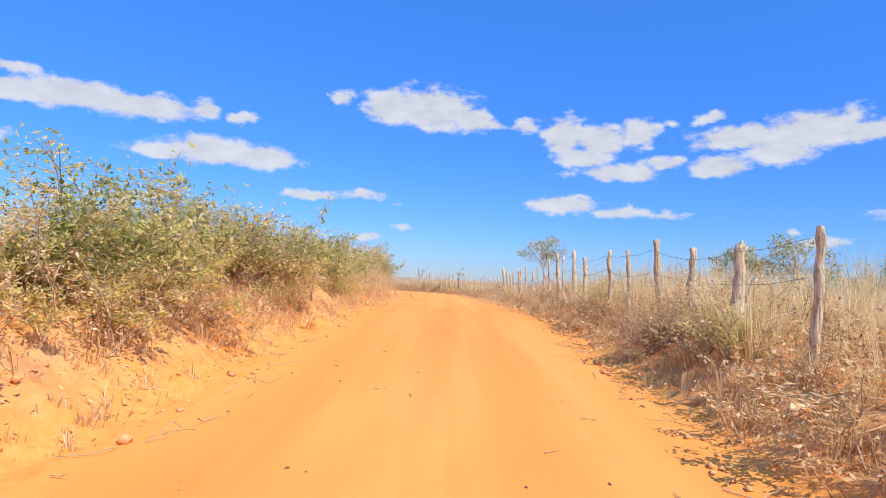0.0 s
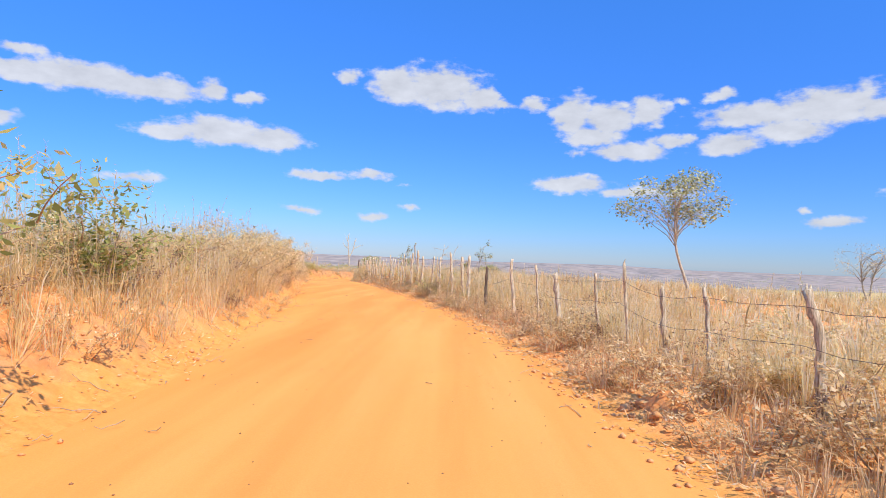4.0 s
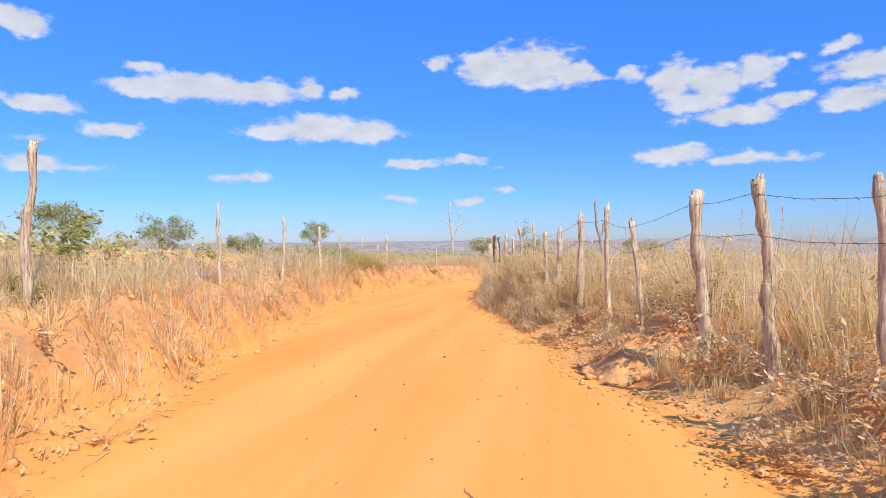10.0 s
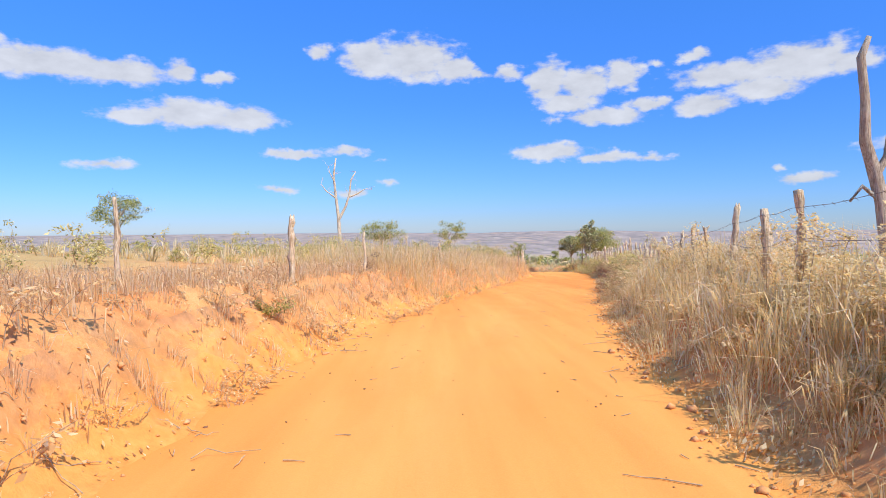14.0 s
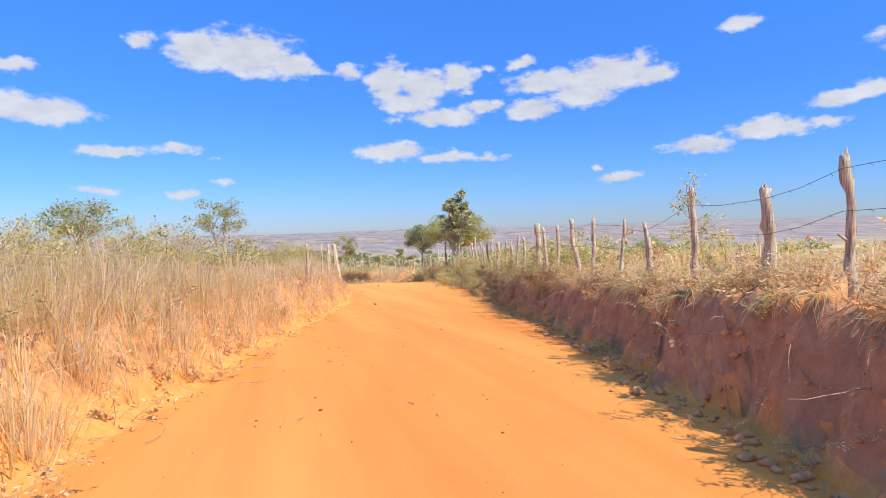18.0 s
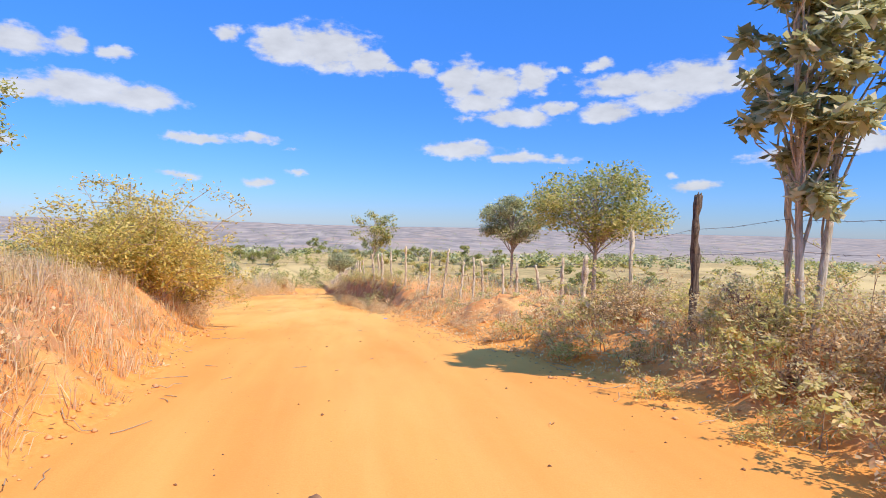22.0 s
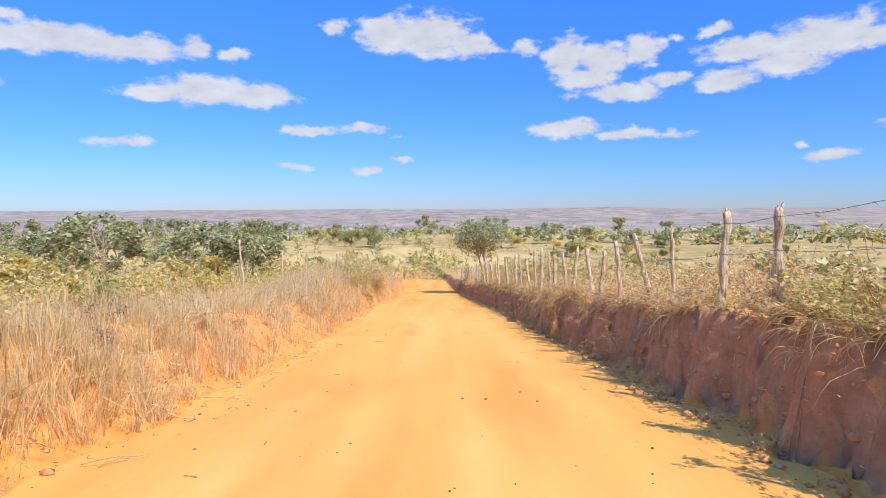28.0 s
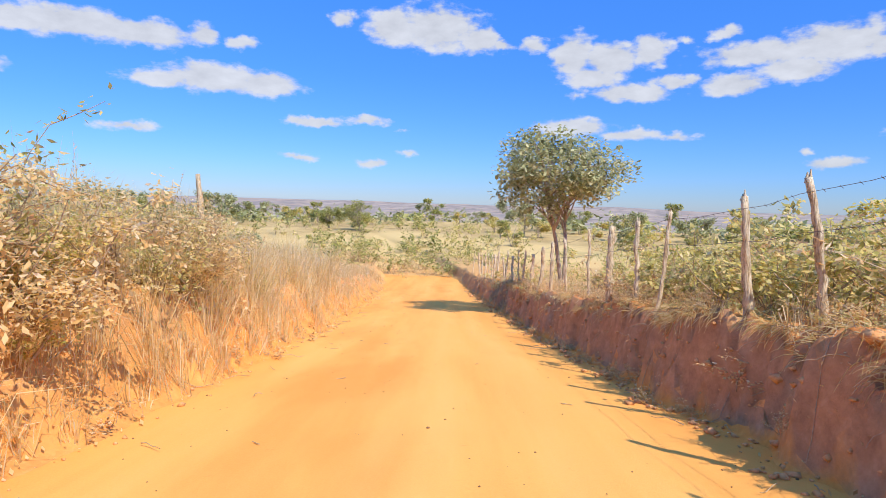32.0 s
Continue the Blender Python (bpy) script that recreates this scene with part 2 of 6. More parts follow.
def road_material():
    """Packed sand: redder clay shows through along some stretches, pale yellow dust lies on others."""
    mat, nt, b = material("packed_orange_sand", 0.95, 0.12)
    geo, sep = nt.nodes.new("ShaderNodeNewGeometry"), nt.nodes.new("ShaderNodeSeparateXYZ")
    nt.links.new(geo.outputs["Position"], sep.inputs[0])
    along = nt.nodes.new("ShaderNodeMapRange")
    along.inputs["From Max"].default_value = 300
    nt.links.new(sep.outputs[1], along.inputs["Value"])
    dust = ramp(nt, along.outputs[0], [(0.0, (0.12,) * 3), (0.1, (0.32,) * 3), (0.28, (0.3,) * 3), (0.42, (0.45,) * 3), (0.54, (0.0,) * 3), (0.6, (0.3,) * 3), (0.68, (1.0,) * 3), (0.84, (0.9,) * 3), (1.0, (0.6,) * 3)])
    streak = noise_node(nt, 1.0, 5, 0.55, stretched(nt, 1.1, 0.07, 0.5))
    patch = noise_node(nt, 1.0, 4, 0.55, stretched(nt, 0.5, 0.11, 0.5))
    grain = noise_node(nt, 60, 4, 0.7)
    lumps = noise_node(nt, 7, 6, 0.65)
    red = ramp(nt, streak, [(0.3, (0.73, 0.212, 0.036)), (0.5, (0.83, 0.268, 0.05)), (0.7, (0.87, 0.322, 0.067))])
    pale = ramp(nt, streak, [(0.3, (0.83, 0.385, 0.085)), (0.5, (0.89, 0.45, 0.11)), (0.7, (0.92, 0.495, 0.14))])
    base = mixed(nt, dust, red, pale)
    base = mixed(nt, ramp(nt, patch, [(0.5, (0, 0, 0)), (0.68, (0.6, 0.6, 0.6))]), base, (0.76, 0.26, 0.046))
    base = mixed(nt, 0.12, base, ramp(nt, grain, [(0.3, (0.52, 0.2, 0.05)), (0.62, (0.9, 0.46, 0.14))]))
    base = mixed(nt, ramp(nt, lumps, [(0.66, (0, 0, 0)), (0.76, (0.3, 0.3, 0.3))]), base, (0.5, 0.18, 0.04))
    nt.links.new(base, b.inputs["Base Color"])
    bumped(nt, b, mixed(nt, 0.35, lumps, grain), 0.45, 0.03)
    return mat


def soil_material():
    """Bare red-orange earth with straw litter near by, dry scrub farther off, far hills greyed for haze."""
    mat, nt, b = material("red_earth", 0.95, 0.1)
    geo = nt.nodes.new("ShaderNodeNewGeometry")
    sep = nt.nodes.new("ShaderNodeSeparateXYZ")
    nt.links.new(geo.outputs["Position"], sep.inputs[0])
    patch, clod, grain = noise_node(nt, 0.5, 6, 0.6), noise_node(nt, 5, 6, 0.7), noise_node(nt, 45, 4, 0.7)
    earth = ramp(nt, clod, [(0.25, (0.52, 0.17, 0.047)), (0.5, (0.75, 0.28, 0.085)), (0.75, (0.84, 0.4, 0.15))])
    litter = ramp(nt, grain, [(0.35, (0.54, 0.28, 0.09)), (0.5, (0.76, 0.45, 0.16)), (0.68, (0.86, 0.6, 0.26))])
    near = mixed(nt, ramp(nt, patch, [(0.42, (0.1, 0.1, 0.1)), (0.66, (0.65, 0.65, 0.65))]), earth, litter)
    # shade of the cut put into the colour: steep faces duller and browner
    tilt, steep = nt.nodes.new("ShaderNodeSeparateXYZ"), nt.nodes.new("ShaderNodeMapRange")
    nt.links.new(geo.outputs["True Normal"], tilt.inputs[0])
    nt.links.new(tilt.outputs[2], steep.inputs["Value"])
    steep.inputs["From Min"].default_value, steep.inputs["From Max"].default_value = 0.74, 0.42
    near = mixed(nt, steep.outputs[0], near, ramp(nt, clod, [(0.3, (0.36, 0.175, 0.085)), (0.55, (0.52, 0.265, 0.13)), (0.75, (0.62, 0.35, 0.19))]))
    drift = nt.nodes.new("ShaderNodeAttribute")
    drift.attribute_name = "drifted_sand"
    torn = nt.nodes.new("ShaderNodeMath")
    torn.operation, torn.use_clamp = "MULTIPLY_ADD", True
    nt.links.new(noise_node(nt, 2.6, 6, 0.7), torn.inputs[0])
    torn.inputs[1].default_value = 1.6
    lower = nt.nodes.new("ShaderNodeMath")
    lower.operation = "MULTIPLY_ADD"
    nt.links.new(drift.outputs["Fac"], lower.inputs[0])
    lower.inputs[1].default_value, lower.inputs[2].default_value = 2.2, -1.55
    nt.links.new(lower.outputs[0], torn.inputs[2])
    sand = ramp(nt, clod, [(0.3, (0.72, 0.27, 0.058)), (0.5, (0.81, 0.335, 0.075)), (0.7, (0.86, 0.4, 0.105))])
    near = mixed(nt, torn.outputs[0], near, sand)
    fields, woods, spots = noise_node(nt, 0.011, 4, 0.5), noise_node(nt, 0.03, 8, 0.72), noise_node(nt, 0.2, 6, 0.75)
    slopes = noise_node(nt, 1.0, 6, 0.6, stretched(nt, 0.02, 0.0035, 0.3))
    broad = noise_node(nt, 1.0, 6, 0.62, stretched(nt, 0.004, 0.0004, 0.12))
    scrub = ramp(nt, spots, [(0.3, (0.24, 0.165, 0.07)), (0.48, (0.46, 0.315, 0.125)), (0.66, (0.63, 0.44, 0.185))])
    scrub = mixed(nt, ramp(nt, fields, [(0.5, (0, 0, 0)), (0.57, (0.85, 0.85, 0.85))]), scrub, (0.66, 0.465, 0.19))
    scrub = mixed(nt, ramp(nt, woods, [(0.55, (0, 0, 0)), (0.64, (0.5, 0.5, 0.5))]), scrub, (0.34, 0.27, 0.1))
    # distance haze put into the hills' colour: greyer, paler, less contrast
    far = ramp(nt, slopes, [(0.34, (0.22, 0.185, 0.15)), (0.5, (0.32, 0.26, 0.21)), (0.68, (0.47, 0.37, 0.28))])
    far = mixed(nt, ramp(nt, broad, [(0.54, (0, 0, 0)), (0.62, (0.6, 0.6, 0.6))]), far, (0.42, 0.31, 0.22))
    far = mixed(nt, ramp(nt, fields, [(0.6, (0, 0, 0)), (0.66, (0.6, 0.6, 0.6))]), far, (0.5, 0.32, 0.21))
    away = nt.nodes.new("ShaderNodeMapRange")
    away.inputs["From Min"].default_value, away.inputs["From Max"].default_value = 285, 335
    nt.links.new(sep.outputs[1], away.inputs["Value"])
    side, uneven = nt.nodes.new("ShaderNodeMath"), nt.nodes.new("ShaderNodeMath")
    side.operation, uneven.operation = "ABSOLUTE", "MULTIPLY_ADD"
    nt.links.new(sep.outputs[0], side.inputs[0])
    nt.links.new(noise_node(nt, 0.06, 5, 0.6), uneven.inputs[0])
    nt.links.new(side.outputs[0], uneven.inputs[2])
    uneven.inputs[1].default_value = 50
    wide = nt.nodes.new("ShaderNodeMapRange")
    wide.inputs["From Min"].default_value, wide.inputs["From Max"].default_value = 36, 62
    nt.links.new(uneven.outputs[0], wide.inputs["Value"])
    both = nt.nodes.new("ShaderNodeMath")
    both.operation = "MAXIMUM"
    nt.links.new(away.outputs[0], both.inputs[0]), nt.links.new(wide.outputs[0], both.inputs[1])
    hills = nt.nodes.new("ShaderNodeMapRange")
    hills.inputs["From Min"].default_value, hills.inputs["From Max"].default_value = 600, 1500
    nt.links.new(sep.outputs[1], hills.inputs["Value"])
    col = mixed(nt, both.outputs[0], near, scrub)
    col = mixed(nt, hills.outputs[0], col, far)
    nt.links.new(col, b.inputs["Base Color"])
    crumb = noise_node(nt, 14, 5, 0.75)
    bumped(nt, b, mixed(nt, 0.45, mixed(nt, 0.4, clod, crumb), grain), 0.6, 0.05)
    return mat


def grass_material(name, stops, glow=0.3):
    mat, nt, b = material(name, 0.7, 0.25)
    geo = nt.nodes.new("ShaderNodeNewGeometry")
    tone = ramp(nt, geo.outputs["Random Per Island"], stops)
    tuft, clump = noise_node(nt, 0.6, 4), noise_node(nt, 3.2, 3)
    tone = mixed(nt, 0.55, tone, ramp(nt, tuft, [(0.35, (0.86, 0.78, 0.68)), (0.65, (1.0, 0.99, 0.95))]), "MULTIPLY")
    tone = mixed(nt, 0.5, tone, ramp(nt, clump, [(0.36, (0.8, 0.72, 0.62)), (0.5, (1.0, 0.99, 0.97))]), "MULTIPLY")
    nt.links.new(tone, b.inputs["Base Color"])
    back = nt.nodes.new("ShaderNodeBsdfTranslucent")
    nt.links.new(tone, back.inputs["Color"])
    mx, out = nt.nodes.new("ShaderNodeMixShader"), nt.nodes["Material Output"]
    mx.inputs[0].default_value = glow
    nt.links.new(b.outputs[0], mx.inputs[1]), nt.links.new(back.outputs[0], mx.inputs[2])
    nt.links.new(mx.outputs[0], out.inputs["Surface"])
    return mat


def wood_material(name, dark, mid, light):
    mat, nt, b = material(name, 0.85, 0.2)
    fibre = noise_node(nt, 1.0, 8, 0.7, stretched(nt, 55, 55, 3.0))
    blotch = noise_node(nt, 4.0, 4)
    oi = nt.nodes.new("ShaderNodeObjectInfo")
    tone = ramp(nt, fibre, [(0.36, dark), (0.47, mid), (0.62, light)])
    tone = mixed(nt, ramp(nt, blotch, [(0.5, (0, 0, 0)), (0.7, (0.55, 0.55, 0.55))]), tone, dark)
    tone = mixed(nt, 0.5, tone, ramp(nt, oi.outputs["Random"], [(0.0, (0.8, 0.72, 0.58)), (0.5, (1.0, 0.95, 0.86)), (1.0, (1.0, 1.0, 0.95))]), "MULTIPLY")
    nt.links.new(tone, b.inputs["Base Color"])
    bumped(nt, b, fibre, 1.0, 0.03)
    return mat


def plain_material(name, a, c, scale=6.0, rough=0.85, bump=0.3):
    mat, nt, b = material(name, rough, 0.25)
    n = noise_node(nt, scale, 6, 0.65)
    nt.links.new(ramp(nt, n, [(0.3, a), (0.7, c)]), b.inputs["Base Color"])
    bumped(nt, b, n, bump, 0.02)
    return mat


ROAD_SAND, EARTH = road_material(), soil_material()
STRAW = grass_material("dry_straw", [(0.0, (0.56, 0.39, 0.16)), (0.18, (0.84, 0.64, 0.29)), (0.65, (0.95, 0.79, 0.43)), (1.0, (0.98, 0.9, 0.66))], 0.6)
PINK_STRAW = grass_material("reddish_straw", [(0.0, (0.54, 0.33, 0.16)), (0.3, (0.8, 0.55, 0.28)), (0.75, (0.9, 0.69, 0.4)), (1.0, (0.95, 0.82, 0.56))], 0.5)
GREEN_LEAF = grass_material("green_leaves", [(0.0, (0.19, 0.22, 0.06)), (0.5, (0.46, 0.48, 0.14)), (0.85, (0.64, 0.6, 0.22)), (1.0, (0.8, 0.69, 0.33))], 0.5)
YELLOW_LEAF = grass_material("yellow_green_leaves", [(0.0, (0.44, 0.41, 0.1)), (0.45, (0.74, 0.65, 0.2)), (0.8, (0.88, 0.76, 0.32)), (1.0, (0.92, 0.74, 0.38))], 0.55)
GOLD_LEAF = grass_material("golden_leaves", [(0.0, (0.46, 0.4, 0.09)), (0.5, (0.78, 0.62, 0.15)), (1.0, (0.88, 0.68, 0.24))], 0.45)
DRY_LEAF = grass_material("withered_leaves", [(0.0, (0.46, 0.25, 0.1)), (0.25, (0.76, 0.5, 0.22)), (0.75, (0.88, 0.68, 0.36)), (1.0, (0.95, 0.82, 0.54))], 0.48)
DEAD_LEAF = grass_material("dead_brown_leaves", [(0.0, (0.16, 0.085, 0.05)), (0.5, (0.36, 0.21, 0.12)), (1.0, (0.6, 0.4, 0.23))], 0.25)
OLIVE_LEAF = grass_material("grey_green_leaves", [(0.0, (0.2, 0.21, 0.09)), (0.5, (0.46, 0.49, 0.23)), (1.0, (0.72, 0.7, 0.42))], 0.42)
PALE_LEAF = grass_material("pale_grey_green_leaves", [(0.0, (0.24, 0.24, 0.1)), (0.4, (0.54, 0.55, 0.28)), (0.8, (0.76, 0.74, 0.47)), (1.0, (0.88, 0.85, 0.62))], 0.5)
BROAD_LEAF = grass_material("broad_yellow_green_leaves", [(0.0, (0.34, 0.31, 0.09)), (0.4, (0.64, 0.57, 0.2)), (0.8, (0.84, 0.73, 0.33)), (1.0, (0.92, 0.8, 0.46))], 0.48)
POST_WOOD = wood_material("weathered_post_wood", (0.24, 0.155, 0.085), (0.66, 0.5, 0.31), (0.9, 0.77, 0.55))
DARK_WOOD = wood_material("dark_burnt_wood", (0.06, 0.04, 0.03), (0.16, 0.11, 0.075), (0.34, 0.25, 0.17))
BARK = wood_material("pale_bark", (0.2, 0.15, 0.1), (0.4, 0.32, 0.23), (0.58, 0.5, 0.38))
DEAD_BARK = wood_material("bleached_dead_wood", (0.32, 0.25, 0.17), (0.56, 0.47, 0.34), (0.78, 0.68, 0.52))
TWIG = plain_material("dry_twig", (0.3, 0.19, 0.1), (0.6, 0.43, 0.26), 20)
WIRE = plain_material("rusty_wire", (0.08, 0.05, 0.035), (0.2, 0.15, 0.12), 30, 0.6)
CLOD = plain_material("earth_clod", (0.56, 0.23, 0.075), (0.8, 0.44, 0.19), 9, 0.95, 0.6)
STONE = plain_material("brown_pebble", (0.12, 0.06, 0.03), (0.4, 0.2, 0.09), 12)

# ---------------------------------------------------------------- plan: road line, edges and banks
ROAD = [(-30.0, -1.0, -3.32), (0.0, 0.0, -1.62), (9.0, 0.3, -1.34), (18.0, 0.49, -1.14), (27.0, 0.52, -1.25), (36.0, 0.34, -1.42), (45.0, -0.14, -1.53), (54.0, -1.4, -1.66), (63.0, -3.23, -1.82), (72.0, -5.05, -2.07), (81.0, -7.22, -2.29), (90.0, -9.51, -2.51), (99.0, -11.69, -2.86), (108.0, -13.19, -3.23), (117.0, -13.71, -3.51), (126.0, -12.8, -3.91), (135.0, -10.66, -4.25), (144.0, -8.43, -4.65), (153.0, -6.32, -5.17), (162.0, -4.19, -5.7), (171.0, -2.31, -6.28), (180.0, -1.28, -6.61), (189.0, -1.2, -7.04), (198.0, -2.13, -7.85), (207.0, -3.35, -8.8), (216.0, -3.94, -9.7), (225.0, -4.18, -10.47), (234.0, -4.44, -11.42), (243.0, -4.69, -12.48), (252.0, -4.9, -13.51), (275.0, -5.65, -16.32), (300.0, -6.6, -18.82), (330.0, -10.0, -20.02), (370.0, -24.0, -21.22)]

RIGHT_EDGE = [(-30, 2.5), (25, 2.45), (40, 2.2), (60, 2.5), (75, 2.45), (90, 2.5), (100, 2.55), (106, 2.15), (113, 1.75), (120, 1.9), (128, 2.05), (136, 1.95),
              (144, 2.3), (149, 2.75), (156, 3.0), (163, 2.95), (171, 3.35), (178, 3.85), (184, 4.0), (189, 3.5), (193, 3.0), (199, 3.1), (203, 3.7), (207, 4.1), (211, 3.95), (214, 3.6), (218, 3.15), (250, 3.15), (262, 3.15), (280, 3.0), (400, 3.0)]
RIGHT_BANK = [(-30, 0.6), (12, 0.65), (25, 0.5), (32, 0.25), (56, 0.2), (62, 0.5), (72, 0.7), (85, 0.7), (98, 0.85), (104, 1.1), (112, 0.9), (120, 1.0), (136, 0.9),
              (146, 1.0), (150, 1.1), (162, 1.0), (174, 0.95), (184, 0.75), (190, 0.55), (198, 0.5), (204, 0.6), (207, 1.0), (210, 1.25), (215, 1.35), (222, 1.15), (240, 1.08), (250, 1.1), (262, 1.2), (275, 1.15), (300, 1.0), (400, 0.5)]
RIGHT_WIDTH = [(-30, 1.4), (56, 1.6), (64, 2.0), (96, 2.0), (104, 1.4), (112, 1.3), (120, 1.9), (136, 1.9), (142, 1.2), (149, 0.5), (165, 0.55), (174, 0.7), (184, 1.4), (190, 2.4), (200, 2.6), (205, 1.4), (207.5, 0.5), (214, 0.45), (290, 0.42), (400, 2)]
LEFT_EDGE = [(-30, 3.1), (20, 2.8), (45, 3.0), (60, 3.1), (75, 3.2), (84, 2.75), (100, 2.6), (108, 2.65), (116, 2.65), (130, 3.25), (138, 3.5), (150, 3.1), (165, 3.0),
             (177, 2.15), (187, 2.2), (198, 2.6), (204, 3.3), (210, 3.8), (219, 4.1), (228, 3.3), (238, 2.5), (250, 2.9), (258, 3.2), (270, 2.8), (400, 2.5)]
LEFT_BANK = [(-30, 1.1), (30, 1.1), (60, 0.95), (85, 1.05), (105, 1.15), (120, 1.15), (135, 1.1), (150, 1.0), (175, 1.25), (187, 1.15), (200, 1.15), (220, 1.15), (230, 0.85), (246, 0.85), (258, 1.3), (264, 1.35), (275, 1.2), (310, 0.9), (400, 0.5)]
LEFT_WIDTH = [(-30, 1.9), (60, 1.7), (84, 1.2), (112, 1.0), (135, 1.6), (175, 1.2), (200, 1.6), (230, 1.6), (245, 1.3), (262, 1.0), (400, 1.5)]
LEFT_RISE = [(-30, 0.0), (72, 0.01), (92, 0.09), (118, 0.08), (140, 0.05), (185, 0.06), (205, 0.01), (225, -0.035), (300, -0.04), (400, 0.0)]
RIGHT_RISE = [(-30, -0.02), (20, -0.05), (42, -0.05), (58, -0.015), (75, -0.01), (120, -0.01), (170, -0.04), (200, -0.07), (300, -0.06), (400, 0.0)]
FAR_Z = [(-1500, -3), (-30, -1.5), (60, -1.0), (140, -2.6), (200, -7.0), (260, -13.5), (320, -16.5), (370, -18), (460, -20), (560, -25), (800, -43), (1300, -60), (1900, -57), (2600, -44), (3300, -27), (3700, -24), (4900, -40)]

_d = np.arange(-60, 420, 0.5)


def _smooth(v, s=3.0):
    k = np.exp(-0.5 * (np.arange(-16, 17) * 0.5 / s) ** 2)
    return np.convolve(np.pad(v, 16, mode="edge"), k / k.sum(), "valid")


_road = np.array(ROAD)
_cx, _cz = _smooth(np.interp(_d, _road[:, 0], _road[:, 1])), _smooth(np.interp(_d, _road[:, 0], _road[:, 2]))


def centre(y):
    return np.interp(y, _d, _cx)


def road_z(y):
    return np.interp(y, _d, _cz)


def table(t, y):
    a = np.array(t)
    return np.interp(y, a[:, 0], a[:, 1])


_waves = np.random.default_rng(5)
_dirs = _waves.uniform(0, 2 * np.pi, (40, 2))


def ripple(x, y, size, k=0):
    """Soft noise of about -1 to 1 with features of the given size in metres."""
    out = 0
    for i in range(7):
        a, p = _dirs[(i + 5 * k) % 40]
        s = (0.7 + 0.22 * i) * 2 * np.pi / (size * 2)
        out = out + np.sin((x * np.cos(a) + y * np.sin(a)) * s + p * 7 + 1.3 * np.sin((x * np.sin(a) - y * np.cos(a)) * s * 0.63 + p))
    return out / 4.0


def edges(y):
    return (-table(LEFT_EDGE, y) + 0.14 * ripple(y, 0 * y, 2.6, 1) + 0.06 * ripple(y, 0 * y, 0.7, 2),
            table(RIGHT_EDGE, y) + 0.13 * ripple(y, 0 * y, 2.2, 3) + 0.12 * ripple(y, 0 * y, 0.8, 4))


def step(v):
    v = np.clip(v, 0, 1)
    return v * v * (3 - 2 * v)


def ground_z(x, y):
    """Height of the ground anywhere in the place."""
    x, y = np.asarray(x, float), np.asarray(y, float)
    u = x - centre(y)
    lo, hi = edges(y)
    r, l = np.maximum(u - hi, 0), np.maximum(lo - u, 0)
    z = road_z(y)
    on = (r <= 0) & (l <= 0)
    z = z + np.where(on, 0.012 * ripple(x, y, 1.6) - 0.022 * np.exp(-((np.abs(u - 0.1) - 0.85) / 0.3) ** 2), 0)
    wob = (0.24 * ripple(x * 2, y, 0.9, 3) + 0.16 * ripple(x * 3, y * 1.4, 0.4, 1)) * np.clip(0.4 / np.where(u > 0, table(RIGHT_WIDTH, y), table(LEFT_WIDTH, y)), 0.2, 1) ** 1.5
    zr = table(RIGHT_BANK, y) * step(r / table(RIGHT_WIDTH, y) + wob * (r > 0.05)) + table(RIGHT_RISE, y) * np.clip(r - 2.5, 0, 60)
    zl = table(LEFT_BANK, y) * step(l / table(LEFT_WIDTH, y) + wob * (l > 0.05)) + table(LEFT_RISE, y) * np.clip(l - 2.5, 0, 18)
    rough = np.clip((r + l) / 0.4, 0, 1) * (0.05 * ripple(x, y, 0.33, 2) + 0.05 * ripple(x, y, 1.1, 1)) + np.clip((r + l) / 4, 0, 1) * 0.12 * ripple(x, y, 5, 3)
    face = np.clip(r / 0.1, 0, 1) * np.clip((table(RIGHT_WIDTH, y) * 1.15 - r) / 0.15, 0, 1) * np.clip(0.55 / table(RIGHT_WIDTH, y) - 0.3, 0, 1)
    near = z + zr + zl + rough + face * (0.13 * ripple(x * 1.6, y, 0.5, 5) + 0.09 * ripple(x * 2, y, 0.21, 6))
    away = np.clip((np.maximum(r, l) - 25) / 70, 0, 1)
    away = np.maximum(step(away), step((y - 320) / 60))
    far = table(FAR_Z, y) + np.clip(np.maximum(r, l) / 500, 0, 1) * 5 * ripple(x, y, 330, 4) * np.clip((y - 300) / 500, 0, 1) + 1.2 * ripple(x, y, 60, 5)
    far = far - 1.5 * np.clip(np.maximum(r, l) / 250, 0, 4) * np.clip((y - 60) / 200, 0, 1) * np.clip((1500 - y) / 800, 0, 1)
    far = far + 9 * np.clip((y - 2600) / 800, 0, 1) * np.clip((4300 - y) / 600, 0, 1) * ripple(x, 0 * y, 900, 6) * 0.5
    return near * (1 - away) + far * away


